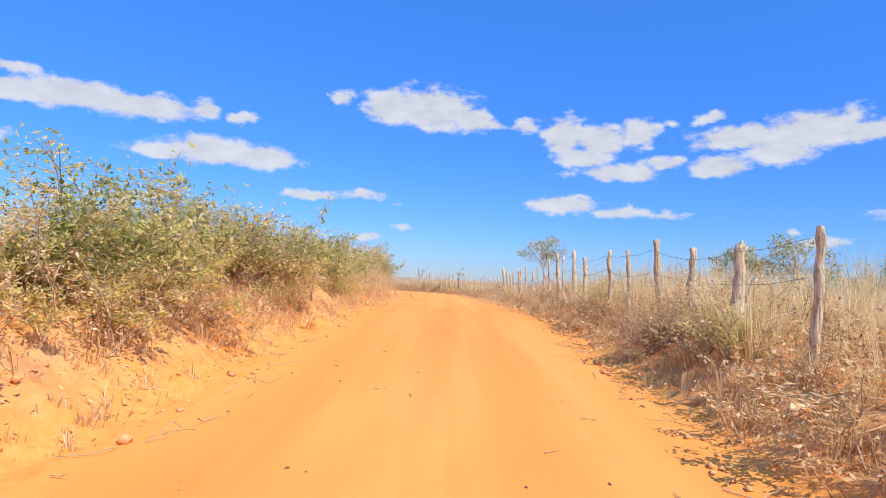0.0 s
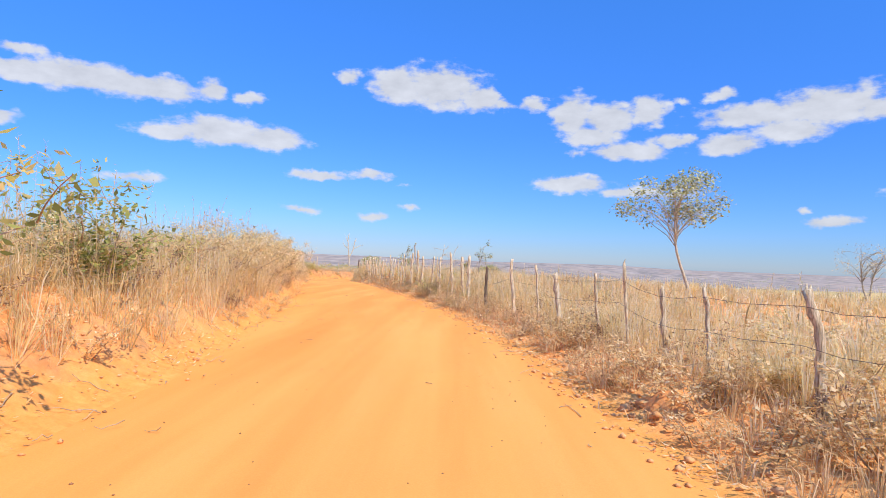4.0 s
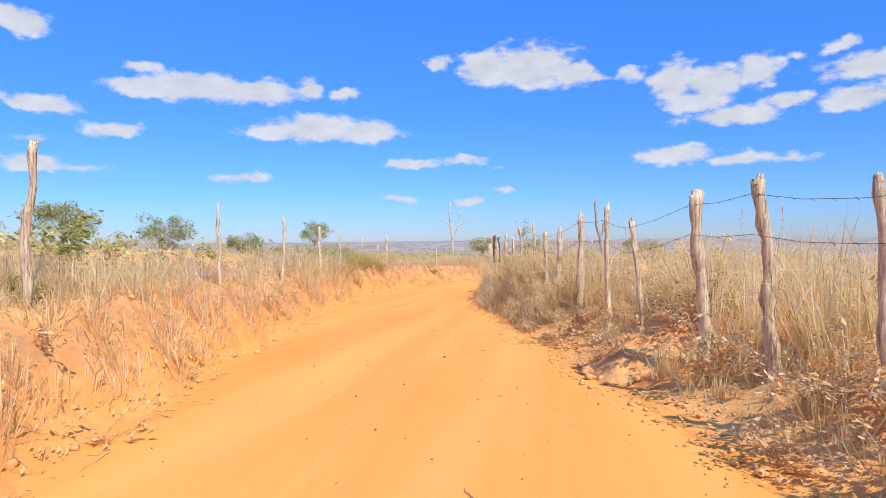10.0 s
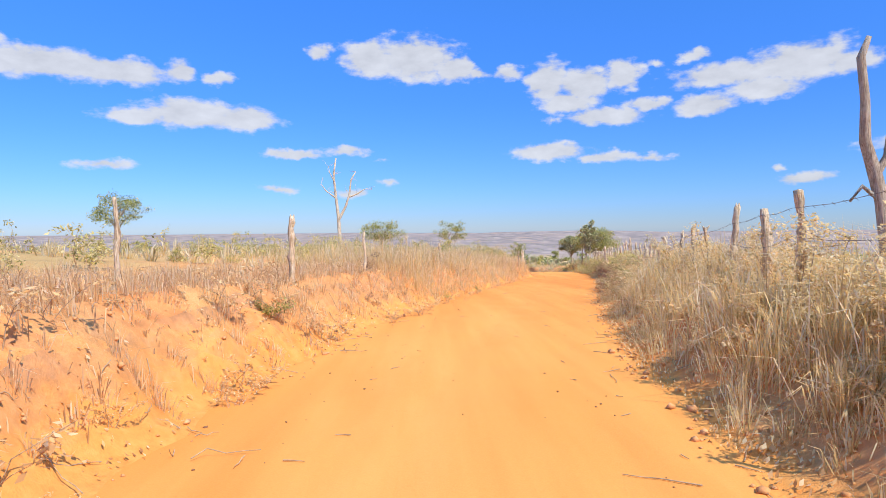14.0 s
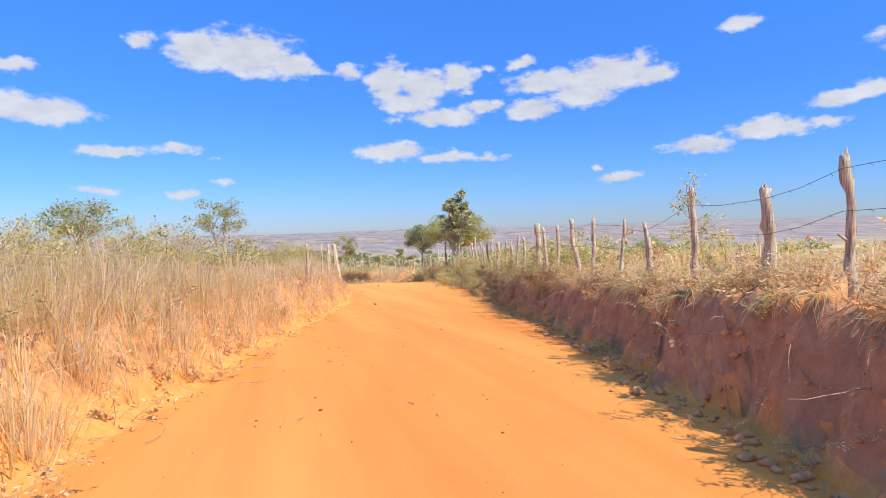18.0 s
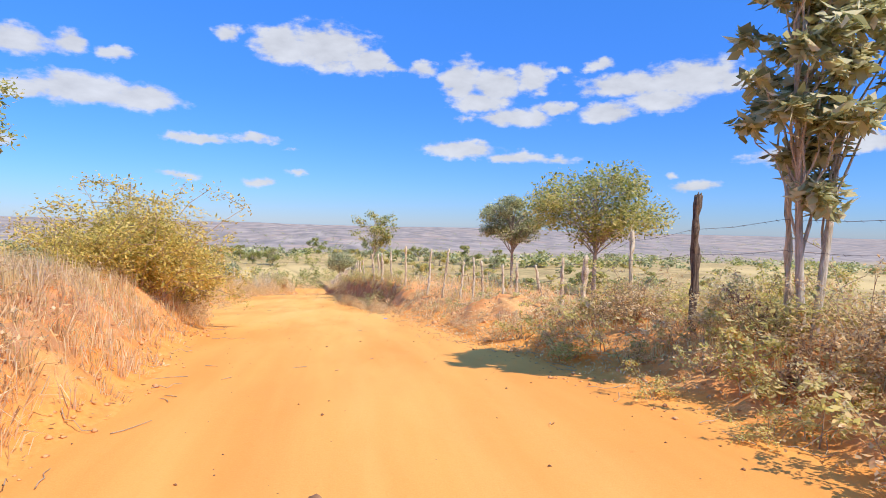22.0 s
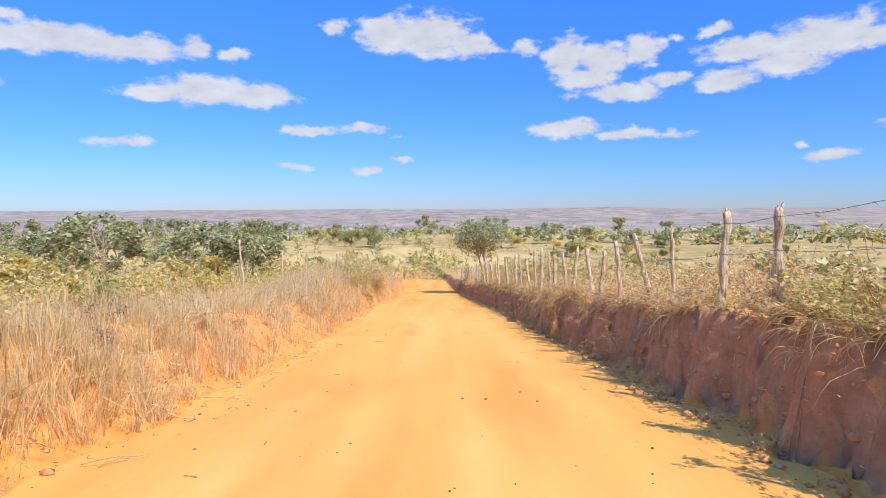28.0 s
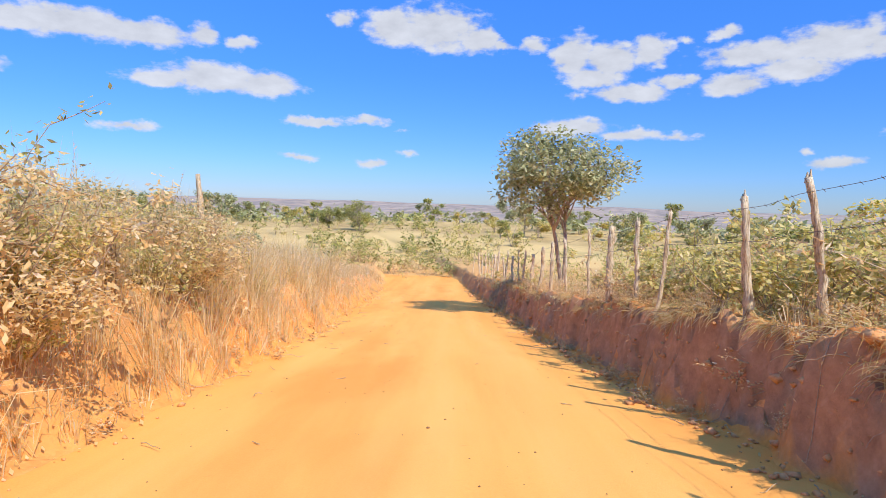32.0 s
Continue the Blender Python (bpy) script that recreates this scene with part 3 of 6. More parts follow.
# ---------------------------------------------------------------- helpers
def mesh_from(name, verts, faces, mat, smooth=False):
    """A mesh from arrays: faces is one int array (n, k) or a list of such arrays."""
    me = bpy.data.meshes.new(name)
    faces = faces if isinstance(faces, list) else [faces]
    faces = [np.asarray(f, np.int32) for f in faces if len(f)]
    verts = np.asarray(verts, np.float32)
    loops = np.concatenate([f.ravel() for f in faces])
    sizes = np.concatenate([np.full(len(f), f.shape[1], np.int32) for f in faces])
    me.vertices.add(len(verts))
    me.vertices.foreach_set("co", verts.ravel())
    me.loops.add(len(loops))
    me.loops.foreach_set("vertex_index", loops)
    me.polygons.add(len(sizes))
    me.polygons.foreach_set("loop_start", np.concatenate([[0], np.cumsum(sizes)[:-1]]).astype(np.int32))
    if smooth:
        me.polygons.foreach_set("use_smooth", np.ones(len(sizes), bool))
    me.materials.append(mat)
    me.update(calc_edges=True)
    return me


def empty(name, at, label, category, group=""):
    ob = new(name)
    ob.location = at
    ob.empty_display_size = 0.2
    return tagged(ob, label, category, group)


def part(name, me, parent, label=""):
    ob = new(name, me)
    ob.parent = parent
    return tagged(ob, label)


class Build:
    """Collects tubes and leaves as arrays."""

    def __init__(self, seed):
        self.v, self.q, self.t, self.n = [], [], [], 0
        self.rng = np.random.default_rng(seed)

    def tube(self, pts, radii, sides=6, cap=True, rough=0.0):
        pts = np.asarray(pts, float)
        k = len(pts)
        d = np.gradient(pts, axis=0)
        d /= np.linalg.norm(d, axis=1, keepdims=True) + 1e-9
        ref = np.array([1.0, 0.13, 0.0]) if abs(d[0][2]) > 0.6 else np.array([0.0, 0.1, 1.0])
        a = np.cross(d, ref)
        a /= np.linalg.norm(a, axis=1, keepdims=True) + 1e-9
        b = np.cross(d, a)
        ang = np.arange(sides) * 2 * np.pi / sides
        rad = np.asarray(radii, float)[:, None] * (1 + (self.rng.uniform(-rough, rough, (k, sides)) if rough else 0))
        ring = pts[:, None] + rad[..., None] * (np.cos(ang)[None, :, None] * a[:, None] + np.sin(ang)[None, :, None] * b[:, None])
        i = np.arange(k - 1)[:, None] * sides + np.arange(sides)[None]
        j = np.arange(k - 1)[:, None] * sides + (np.arange(sides) + 1)[None] % sides
        f = np.stack([i, j, j + sides, i + sides], -1).reshape(-1, 4) + self.n
        self.v.append(ring.reshape(-1, 3))
        self.q.append(f)
        self.n += k * sides
        if cap:
            top = pts[-1] + d[-1] * rad[-1].mean() * 0.25
            self.v.append(top[None])
            base = self.n - sides
            s = np.arange(sides)
            self.t.append(np.stack([base + s, base + (s + 1) % sides, np.full(sides, self.n)], -1))
            self.n += 1
        return self

    def leaves(self, at, size, droop=0.3, narrow=0.5):
        """Folded four-cornered leaves at the points given."""
        at = np.asarray(at, float)
        n = len(at)
        if not n:
            return self
        rng = self.rng
        a = rng.uniform(0, 2 * np.pi, n)
        tilt = rng.normal(-droop, 0.5, n)
        d = np.stack([np.cos(a) * np.cos(tilt), np.sin(a) * np.cos(tilt), np.sin(tilt)], -1)
        s = np.stack([-np.sin(a), np.cos(a), rng.normal(0, 0.5, n)], -1)
        s /= np.linalg.norm(s, axis=1, keepdims=True)
        up = np.cross(d, s)
        L = (size * rng.uniform(0.6, 1.35, n))[:, None]
        w = L * narrow * rng.uniform(0.7, 1.2, (n, 1))
        p0, p2 = at, at + d * L
        mid = at + d * L * 0.5 - up * w * 0.18
        v = np.stack([p0, mid + s * w * 0.5, p2, mid - s * w * 0.5], 1).reshape(-1, 3)
        self.v.append(v)
        self.q.append(np.arange(4 * n).reshape(-1, 4) + self.n)
        self.n += 4 * n
        return self

    def mesh(self, name, mat, smooth=True):
        faces = [np.concatenate(x) for x in (self.q, self.t) if x]
        return mesh_from(name, np.concatenate(self.v), faces, mat, smooth)


def bent(rng, start, way, length, k, wild, lift=0.0):
    """A crooked line of k points."""
    pts, d = [np.array(start, float)], np.array(way, float)
    for _ in range(k - 1):
        d = d + rng.normal(0, wild, 3) + np.array([0, 0, lift])
        d /= np.linalg.norm(d)
        pts.append(pts[-1] + d * length / (k - 1))
    return np.array(pts)


# ---------------------------------------------------------------- ground and road
def build_ground():
    out = [0.05, 0.1, 0.17, 0.25, 0.34, 0.44, 0.55, 0.67, 0.8, 0.95, 1.12, 1.3, 1.5, 1.75, 2.05, 2.4, 2.8, 3.3, 3.9, 4.6, 5.5, 6.6, 8, 10, 12.5, 16, 21, 28, 38, 52, 72, 100, 140, 200, 290, 430, 640, 950, 1400, 2100, 3200, 4600, 6500]
    out = np.array(out)
    ys = np.concatenate([-30 - np.geomspace(2, 1400, 16)[::-1], np.arange(-30, 143, 0.25), np.arange(143, 180, 0.13), np.arange(180, 204, 0.25), np.arange(204, 290, 0.13), np.arange(290, 305, 0.25), 305 + np.cumsum(np.geomspace(0.6, 330, 62))])
    ys = ys[ys < 4900]
    lo, hi = edges(ys)
    k = 34
    mid = lo[:, None] + (hi - lo)[:, None] * np.linspace(0, 1, k)[None]
    U = np.concatenate([lo[:, None] - out[::-1][None], mid, hi[:, None] + out[None]], 1)
    Y = np.repeat(ys[:, None], U.shape[1], 1)
    X = U + centre(Y)
    Z = ground_z(X, Y)
    n, c = U.shape
    V = np.stack([X, Y, Z], -1)
    left = len(out)

    def sheet(name, cols, mat, rows):
        sub = V[rows][:, cols]
        a, b_ = sub.shape[:2]
        i = (np.arange(a - 1)[:, None] * b_ + np.arange(b_ - 1)[None])
        f = np.stack([i, i + 1, i + b_ + 1, i + b_], -1).reshape(-1, 4)
        return sub.reshape(-1, 3), f

    inroad = (ys >= -30) & (ys <= 313)
    first, last = np.argmax(inroad), n - np.argmax(inroad[::-1])
    vr, fr = sheet("road", slice(left, left + k), ROAD_SAND, slice(first, last))
    tagged(new("road", mesh_from("road", vr, fr, ROAD_SAND, True)), "unpaved road of packed orange sand with faint wheel ruts", "road", kind="structure")
    # the ground: the whole sheet less the road's own strip
    i = np.arange(n - 1)[:, None] * c + np.arange(c - 1)[None]
    keep = np.ones((n - 1, c - 1), bool)
    keep[first:last - 1, left:left + k - 1] = False
    f = np.stack([i, i + 1, i + c + 1, i + c], -1)[keep]
    me = mesh_from("ground", V.reshape(-1, 3), f, EARTH, True)
    off = np.maximum(U - hi[:, None], lo[:, None] - U)
    me.attributes.new("drifted_sand", "FLOAT", "POINT").data.foreach_set("value", np.clip(1 - off / np.where(U > 0, (np.clip(0.6 * table(RIGHT_WIDTH, ys) - 0.1, 0.12, 0.7) + 4.0 * np.exp(-((ys - 196) / 7.0) ** 4))[:, None], 1.5), 0, 1).astype(np.float32).ravel())
    tagged(new("ground", me), "red-orange earth with banks, dry fields and far hills greyed by haze", "ground", kind="structure")


build_ground()

# ---------------------------------------------------------------- fences
RIGHT_POSTS_A = [(6.1, 3.52, 2.09, -0.08), (7.7, 3.52, 1.94, -0.04), (9.3, 3.52, 1.93, -0.08), (11.1, 3.53, 2.12, 0.01), (12.8, 3.49, 1.97, 0.02), (14.3, 3.5, 2.0, 0.02), (17.1, 3.51, 1.86, 0.04), (18.6, 3.52, 2.09, 0.03), (20.4, 3.54, 1.98, 0.04), (21.7, 3.55, 2.13, 0.13), (23.5, 3.58, 2.03, 0.03), (24.5, 3.56, 1.63, -0.01), (26.0, 3.56, 1.83, 0.02), (27.2, 3.56, 1.66, 0.03), (29.4, 3.56, 1.82, -0.02), (31.1, 3.57, 1.78, 0.03), (32.1, 3.57, 1.87, 0.04), (33.9, 3.58, 1.78, 0.07), (35.7, 3.66, 1.69, 0.12), (37.6, 3.75, 1.85, 0.1), (39.1, 3.81, 1.58, 0.11), (40.0, 3.86, 2.09, 0.12)]
RIGHT_POSTS_B = [(41.2, 3.84, 1.33, 0.02), (42.0, 3.83, 1.49, 0.1), (43.0, 3.79, 1.5, 0.15), (44.9, 3.76, 1.44, 0.21), (46.1, 3.76, 1.37, 0.12), (47.4, 3.72, 1.74, 0.13), (48.7, 3.72, 1.54, 0.08), (51.0, 3.7, 1.46, 0.16), (52.4, 3.66, 1.67, 0.06), (54.5, 3.62, 1.78, 0.1), (57.1, 3.56, 1.56, 0.07), (59.5, 3.53, 1.94, 0.04), (60.6, 3.51, 1.93, -0.02), (62.1, 3.36, 2.11, 0.09), (64.8, 3.46, 1.95, 0.05), (65.9, 3.54, 1.99, -0.08), (67.3, 3.63, 2.04, -0.09), (70.3, 3.55, 2.07, -0.01), (71.7, 3.51, 2.43, 0.03), (73.2, 3.48, 2.33, 0.08), (73.9, 3.44, 2.21, 0.04), (74.5, 3.31, 2.05, -0.06)]
RIGHT_POSTS_C = [(75.8, 3.37, 2.29, -0.05), (76.7, 3.4, 1.97, -0.08), (78.8, 3.5, 2.02, -0.08), (81.2, 3.63, 2.03, -0.04), (82.5, 3.69, 2.1, -0.0), (83.5, 3.75, 1.97, -0.05), (84.7, 3.81, 2.42, -0.1), (86.0, 3.69, 2.04, -0.18), (87.0, 3.6, 2.03, -0.08), (87.9, 3.5, 2.28, -0.05), (89.0, 3.5, 2.18, 0.11), (89.9, 3.5, 2.15, 0.05), (91.3, 3.49, 2.3, 0.16), (92.5, 3.49, 2.33, 0.12), (94.5, 3.52, 2.11, 0.1), (95.6, 3.53, 2.44, 0.05), (97.2, 3.55, 2.42, -0.04), (99.0, 3.57, 2.23, -0.08), (100.7, 3.57, 2.25, -0.0), (102.0, 3.45, 2.56, 0.04), (104.0, 3.3, 2.6, 0.17), (104.8, 3.2, 2.29, -0.0)]
RIGHT_POSTS_D = [(106.0, 3.08, 2.46, 0.03), (107.7, 2.87, 2.41, 0.1), (108.4, 2.77, 2.47, 0.04), (109.7, 2.69, 2.14, 0.04), (111.3, 2.56, 2.05, -0.02), (113.15, 2.49, 2.24, -0.2), (113.6, 2.5, 1.95, -0.06), (115.3, 2.7, 2.36, -0.05), (116.1, 2.76, 1.91, -0.18), (117.4, 2.86, 1.98, -0.0), (118.8, 2.99, 2.12, -0.01), (120.3, 3.16, 2.1, 0.0), (122.0, 3.32, 2.22, 0.08), (124.1, 3.49, 2.35, -0.01), (125.4, 3.65, 2.23, 0.02), (127.2, 3.82, 2.39, 0.04), (129.3, 3.81, 2.13, 0.14), (130.3, 3.8, 2.15, 0.05), (131.6, 3.77, 2.1, -0.07), (134.3, 3.8, 2.03, 0.05), (135.1, 3.81, 2.1, 0.16), (136.2, 3.83, 1.8, 0.01), (137.1, 3.84, 1.95, -0.12)]
RIGHT_POSTS_E = [(138.9, 3.86, 1.95, 0.05), (140.1, 3.87, 1.79, 0.09), (141.1, 3.89, 1.99, 0.0), (143.4, 3.92, 1.99, -0.03), (145.6, 3.95, 2.15, 0.0), (148.0, 3.99, 2.19, -0.03), (149.0, 3.99, 2.47, 0.15), (149.8, 3.99, 2.2, 0.03), (151.3, 3.99, 2.43, -0.02), (153.1, 3.99, 2.36, 0.03), (154.2, 3.92, 2.2, -0.01), (155.8, 3.81, 2.43, 0.01), (157.4, 3.81, 2.04, 0.02), (158.5, 3.83, 2.17, -0.04), (160.0, 3.74, 2.31, 0.06), (161.4, 3.65, 2.39, 0.19), (162.5, 3.57, 2.31, 0.01), (163.5, 3.44, 2.33, 0.09), (164.4, 3.5, 2.49, -0.15), (166.3, 3.51, 2.18, 0.01), (167.2, 3.51, 2.32, -0.02), (169.3, 3.67, 2.18, 0.01)]
RIGHT_POSTS_F = [(170.7, 3.78, 2.24, -0.03), (172.6, 3.89, 2.22, -0.01), (174.1, 3.98, 2.31, 0.08), (175.9, 4.19, 2.23, 0.17), (177.7, 4.46, 1.97, 0.03), (179.3, 4.72, 2.3, -0.01), (181.6, 5.05, 2.64, 0.04), (182.3, 5.11, 2.32, 0.11), (183.2, 5.19, 2.17, 0.39), (184.1, 5.28, 2.13, 0.07), (185.2, 5.34, 2.14, 0.08), (187.4, 5.46, 2.53, 0.05), (189.4, 5.58, 2.66, 0.01), (191.5, 5.71, 2.22, 0.01), (193.5, 5.83, 1.8, -0.05), (194.8, 5.92, 1.81, -0.08), (196.6, 5.99, 1.69, 0.2), (197.7, 5.92, 1.74, 0.05), (198.6, 5.86, 1.73, 0.08), (200.2, 5.76, 1.91, 0.19), (200.8, 5.73, 2.05, -0.1), (201.6, 5.66, 1.93, -0.26)]
RIGHT_POSTS_G = [(203.0, 5.55, 2.47, -0.25), (204.5, 5.3, 2.54, -0.23), (207.3, 4.87, 2.81, 0.03), (209.8, 4.66, 2.74, 0.1), (211.5, 4.46, 2.64, -0.0), (212.4, 4.37, 2.69, 0.09), (213.6, 4.22, 2.73, 0.08), (216.2, 3.95, 2.5, -0.0), (216.9, 3.87, 2.42, 0.04), (218.6, 3.84, 2.52, -0.05), (220.1, 3.81, 2.41, -0.06), (221.2, 3.8, 2.27, 0.08), (223.1, 3.8, 2.1, 0.14), (224.4, 3.8, 2.27, 0.06), (226.0, 3.8, 2.13, 0.01), (227.5, 3.79, 2.18, 0.09), (228.9, 3.77, 2.3, -0.01), (230.5, 3.75, 2.3, -0.04), (232.3, 3.74, 2.3, 0.03), (233.4, 3.72, 2.36, -0.04), (235.1, 3.7, 2.29, 0.01), (236.8, 3.69, 2.32, 0.32)]
RIGHT_POSTS_H = [(237.8, 3.68, 2.25, 0.07), (238.6, 3.67, 2.09, -0.05), (239.9, 3.66, 2.19, 0.14), (240.7, 3.64, 2.24, -0.13), (242.5, 3.62, 2.22, 0.1), (243.5, 3.61, 2.2, -0.02), (244.2, 3.6, 2.31, 0.01), (245.4, 3.59, 2.47, 0.03), (246.7, 3.57, 2.51, 0.02), (248.5, 3.57, 2.29, 0.18), (250.2, 3.56, 2.49, 0.11), (251.2, 3.56, 2.45, 0.06), (252.6, 3.54, 2.26, 0.28), (254.4, 3.51, 2.51, 0.25), (257.0, 3.47, 2.68, 0.13), (258.2, 3.47, 2.48, 0.14), (259.3, 3.48, 2.41, 0.04), (260.7, 3.48, 2.4, 0.11), (262.1, 3.5, 2.68, 0.04), (263.6, 3.52, 2.61, 0.07), (265.5, 3.54, 2.62, 0.34), (266.7, 3.56, 2.6, 0.15)]
RIGHT_POSTS_I = [(268.8, 3.58, 2.64, -0.06), (270.3, 3.6, 2.64, 0.04), (271.8, 3.62, 2.65, 0.04), (273.6, 3.62, 2.74, 0.07), (276.0, 3.61, 2.61, 0.09), (277.6, 3.63, 2.59, -0.02), (280.0, 3.8, 2.55, -0.12), (281.7, 3.8, 2.31, 0.01), (283.4, 3.8, 2.46, -0.1), (285.1, 3.8, 2.53, 0.02), (286.8, 3.8, 2.29, 0.02), (288.5, 3.8, 2.52, -0.16), (290.2, 3.8, 2.26, 0.12), (291.9, 3.8, 2.56, -0.08), (293.6, 3.8, 2.44, 0.03), (295.3, 3.8, 2.47, -0.03), (297.0, 3.8, 2.53, -0.01), (298.7, 3.8, 2.46, 0.08), (300.4, 3.8, 2.51, -0.16), (302.1, 3.8, 2.53, 0.09), (303.8, 3.8, 2.53, -0.06)]
LEFT_POSTS_A = [(10.7, -5.07, 2.57, -0.02), (17.2, -5.45, 2.69, 0.03), (22.9, -5.78, 2.71, 0.01), (26.1, -5.99, 2.94, 0.03), (28.5, -6.14, 2.6, -0.08), (84.1, -4.03, 2.77, -0.07), (85.9, -3.97, 2.68, -0.02), (90.5, -3.83, 2.78, -0.04), (95.8, -3.61, 2.64, -0.02), (100.5, -3.43, 2.73, -0.04), (105.1, -3.43, 2.73, -0.02), (110.6, -4.01, 2.84, -0.03), (115.4, -4.29, 2.71, -0.03), (118.8, -4.5, 2.41, -0.07), (120.8, -4.66, 2.97, -0.12), (124.6, -4.72, 2.37, -0.11), (129.6, -4.65, 2.43, -0.02), (135.1, -5.09, 2.29, -0.01), (140.6, -5.44, 2.33, -0.05), (144.9, -5.17, 2.18, 0.16), (169.8, -3.56, 2.36, 0.02), (173.1, -3.32, 2.38, 0.01)]
LEFT_POSTS_B = [(175.6, -3.18, 2.42, -0.02), (179.5, -2.95, 2.49, 0.04), (180.6, -2.88, 2.49, 0.24), (183.5, -2.98, 2.42, -0.02), (209.05, -5.34, 2.72, -0.02), (212.8, -4.56, 2.66, -0.04), (218.0, -4.81, 2.31, 0.03), (223.4, -4.8, 2.58, -0.03), (227.4, -4.72, 2.2, 0.01), (231.0, -4.68, 2.03, -0.08), (240.5, -4.61, 2.48, -0.14), (244.7, -4.62, 2.39, -0.04), (248.5, -4.61, 2.5, -0.1), (252.9, -4.6, 2.4, -0.0), (255.9, -4.61, 2.78, -0.08), (257.8, -4.64, 2.33, -0.01), (271.7, -4.66, 3.45, 0.04)]


def post_mesh(rng, height, lean, thick, kind):
    b = Build(rng.integers(1 << 30))
    k = 15
    t = np.linspace(0, 1, k)
    wx, wy = np.cumsum(rng.normal(0, 0.011, k)), np.cumsum(rng.normal(0, 0.01, k))
    wx, wy = wx - wx[0], wy - wy[0]
    if kind == "crooked":
        wx = wx + 0.04 * np.sin(t * 2.6 + rng.uniform(0, 3))
        wx = wx - wx[0]
    pts = np.stack([lean * (t - 1) + wx - wx[-1], wy, (height + 0.3) * t - 0.3], -1)
    rad = thick * (1.12 - 0.28 * t + rng.normal(0, 0.05 if thick < 0.09 else 0.03, k))
    rad[0] *= 1.1
    rad = rad * (1 + (0.3 if thick < 0.09 else 0.08) * (rng.random(k) < 0.28))
    b.tube(pts, rad, 11, True, 0.26 if thick < 0.09 else 0.12)
    if kind == "forked":
        s = pts[-2]
        for sgn in (-1, 1):
            way = (sgn * 0.5, rng.normal(0, 0.2), 0.85)
            b.tube(bent(rng, s, way, rng.uniform(0.1, 0.2), 4, 0.12), np.linspace(thick * 0.7, thick * 0.42, 4), 6, True, 0.12)
    if kind in ("split", "plain", "stub"):
        p, c = pts[-1], rng.uniform(0, 6.28)
        for a in (c, c + 2.3):
            q = p + np.array([math.cos(a) * thick * 0.45, math.sin(a) * thick * 0.45, -0.05])
            b.tube(bent(rng, q, (0.1, 0.1, 1), rng.uniform(0.07, 0.13), 3, 0.08), [thick * 0.5, thick * 0.38, thick * 0.12], 6, True, 0.3)
    if kind == "split":
        p = pts[-1]
        b.tube(bent(rng, p - (0, 0, 0.06), (0.15, 0.1, 1), 0.12, 3, 0.05), [thick * 0.55, thick * 0.4, thick * 0.2], 5, True, 0.2)
    if kind == "stub":
        j = 6 + int(rng.integers(0, 3))
        b.tube(bent(rng, pts[j], (rng.choice([-1, 1]), 0, 0.7), 0.16, 3, 0.1), [thick * 0.5, thick * 0.4, thick * 0.3], 5, True, 0.15)
    return b


def build_fence(name, posts, label, base, seed, strands, thick=0.047):
    rng = np.random.default_rng(seed)
    posts = sorted(posts)
    y0 = posts[0][0]
    fence = empty(name, (float(centre(y0) + posts[0][1]), y0, float(ground_z(centre(y0) + posts[0][1], y0))), label, "fence")
    bpy.context.view_layer.update()
    inv = Matrix.Translation(-fence.location)
    tops = []
    for y, u, top, lean in posts:
        x, zt = float(centre(y)) + u, float(road_z(y)) + top
        gz = max(float(ground_z(x + lean + d, y)) for d in ((0, 0.15, 0.3) if u > 0 else (0,)))
        h = max(zt - gz, 0.55)
        kind = rng.choice(["plain", "crooked", "split", "stub", "forked"], p=[0.4, 0.22, 0.16, 0.12, 0.1])
        th = thick * rng.choice([0.6, 0.82, 1.0, 1.25], p=[0.2, 0.3, 0.32, 0.18])
        for (yy, tt, kk) in THICK:
            if abs(yy - y) < 0.3 and tt * u > 0:
                th, kind = abs(tt) * 0.6, kk
        rng.random()
        wood = DARK_WOOD if u > 0 and min(abs(y - d) for d in DARK_POSTS) < 0.3 else POST_WOOD
        me = post_mesh(rng, h, -lean, th, kind).mesh("post", wood)
        p = part("post", me, fence)
        p.matrix_basis = inv @ Matrix.Translation((x, y, zt - h)) @ Matrix.Rotation(0, 4, "Z")
        tops.append((x, y, zt))
    tops = np.array(tops)
    even = np.convolve(np.pad(tops[:, 2] - road_z(tops[:, 1]), 3, mode="edge"), np.ones(7) / 7, "valid") + road_z(tops[:, 1])
    tops[:, 2] = np.minimum(even + 0.04, tops[:, 2])
    for drop in strands:
        line, prev = [], None
        b = Build(seed + 3)
        for p in tops:
            q = p + (-0.06, 0, -drop + rng.normal(0, 0.03))
            if prev is not None and 0 < q[1] - prev[1] < 9:
                mid = (q + prev) / 2 - (0, 0, 0.03)
                b.tube([prev, mid, q], [0.0026] * 3, 4, False)
                steps = int((q[1] - prev[1]) / 0.22)
                for f in (np.arange(steps) + 0.5) / max(steps, 1):
                    w = prev + (q - prev) * f - (0, 0, 0.12 * f * (1 - f))
                    b.tube([w + (0.012, -0.008, -0.014), w + (-0.012, 0.008, 0.014)], [0.0025] * 2, 3, False)
            prev = q
        w = part("wire", b.mesh("wire", WIRE), fence, "thin rusty barbed wire")
        w.matrix_basis = inv
    return fence


DARK_POSTS = (107.7, 108.4, 189.4, 226.0, 176.0, 57.1)
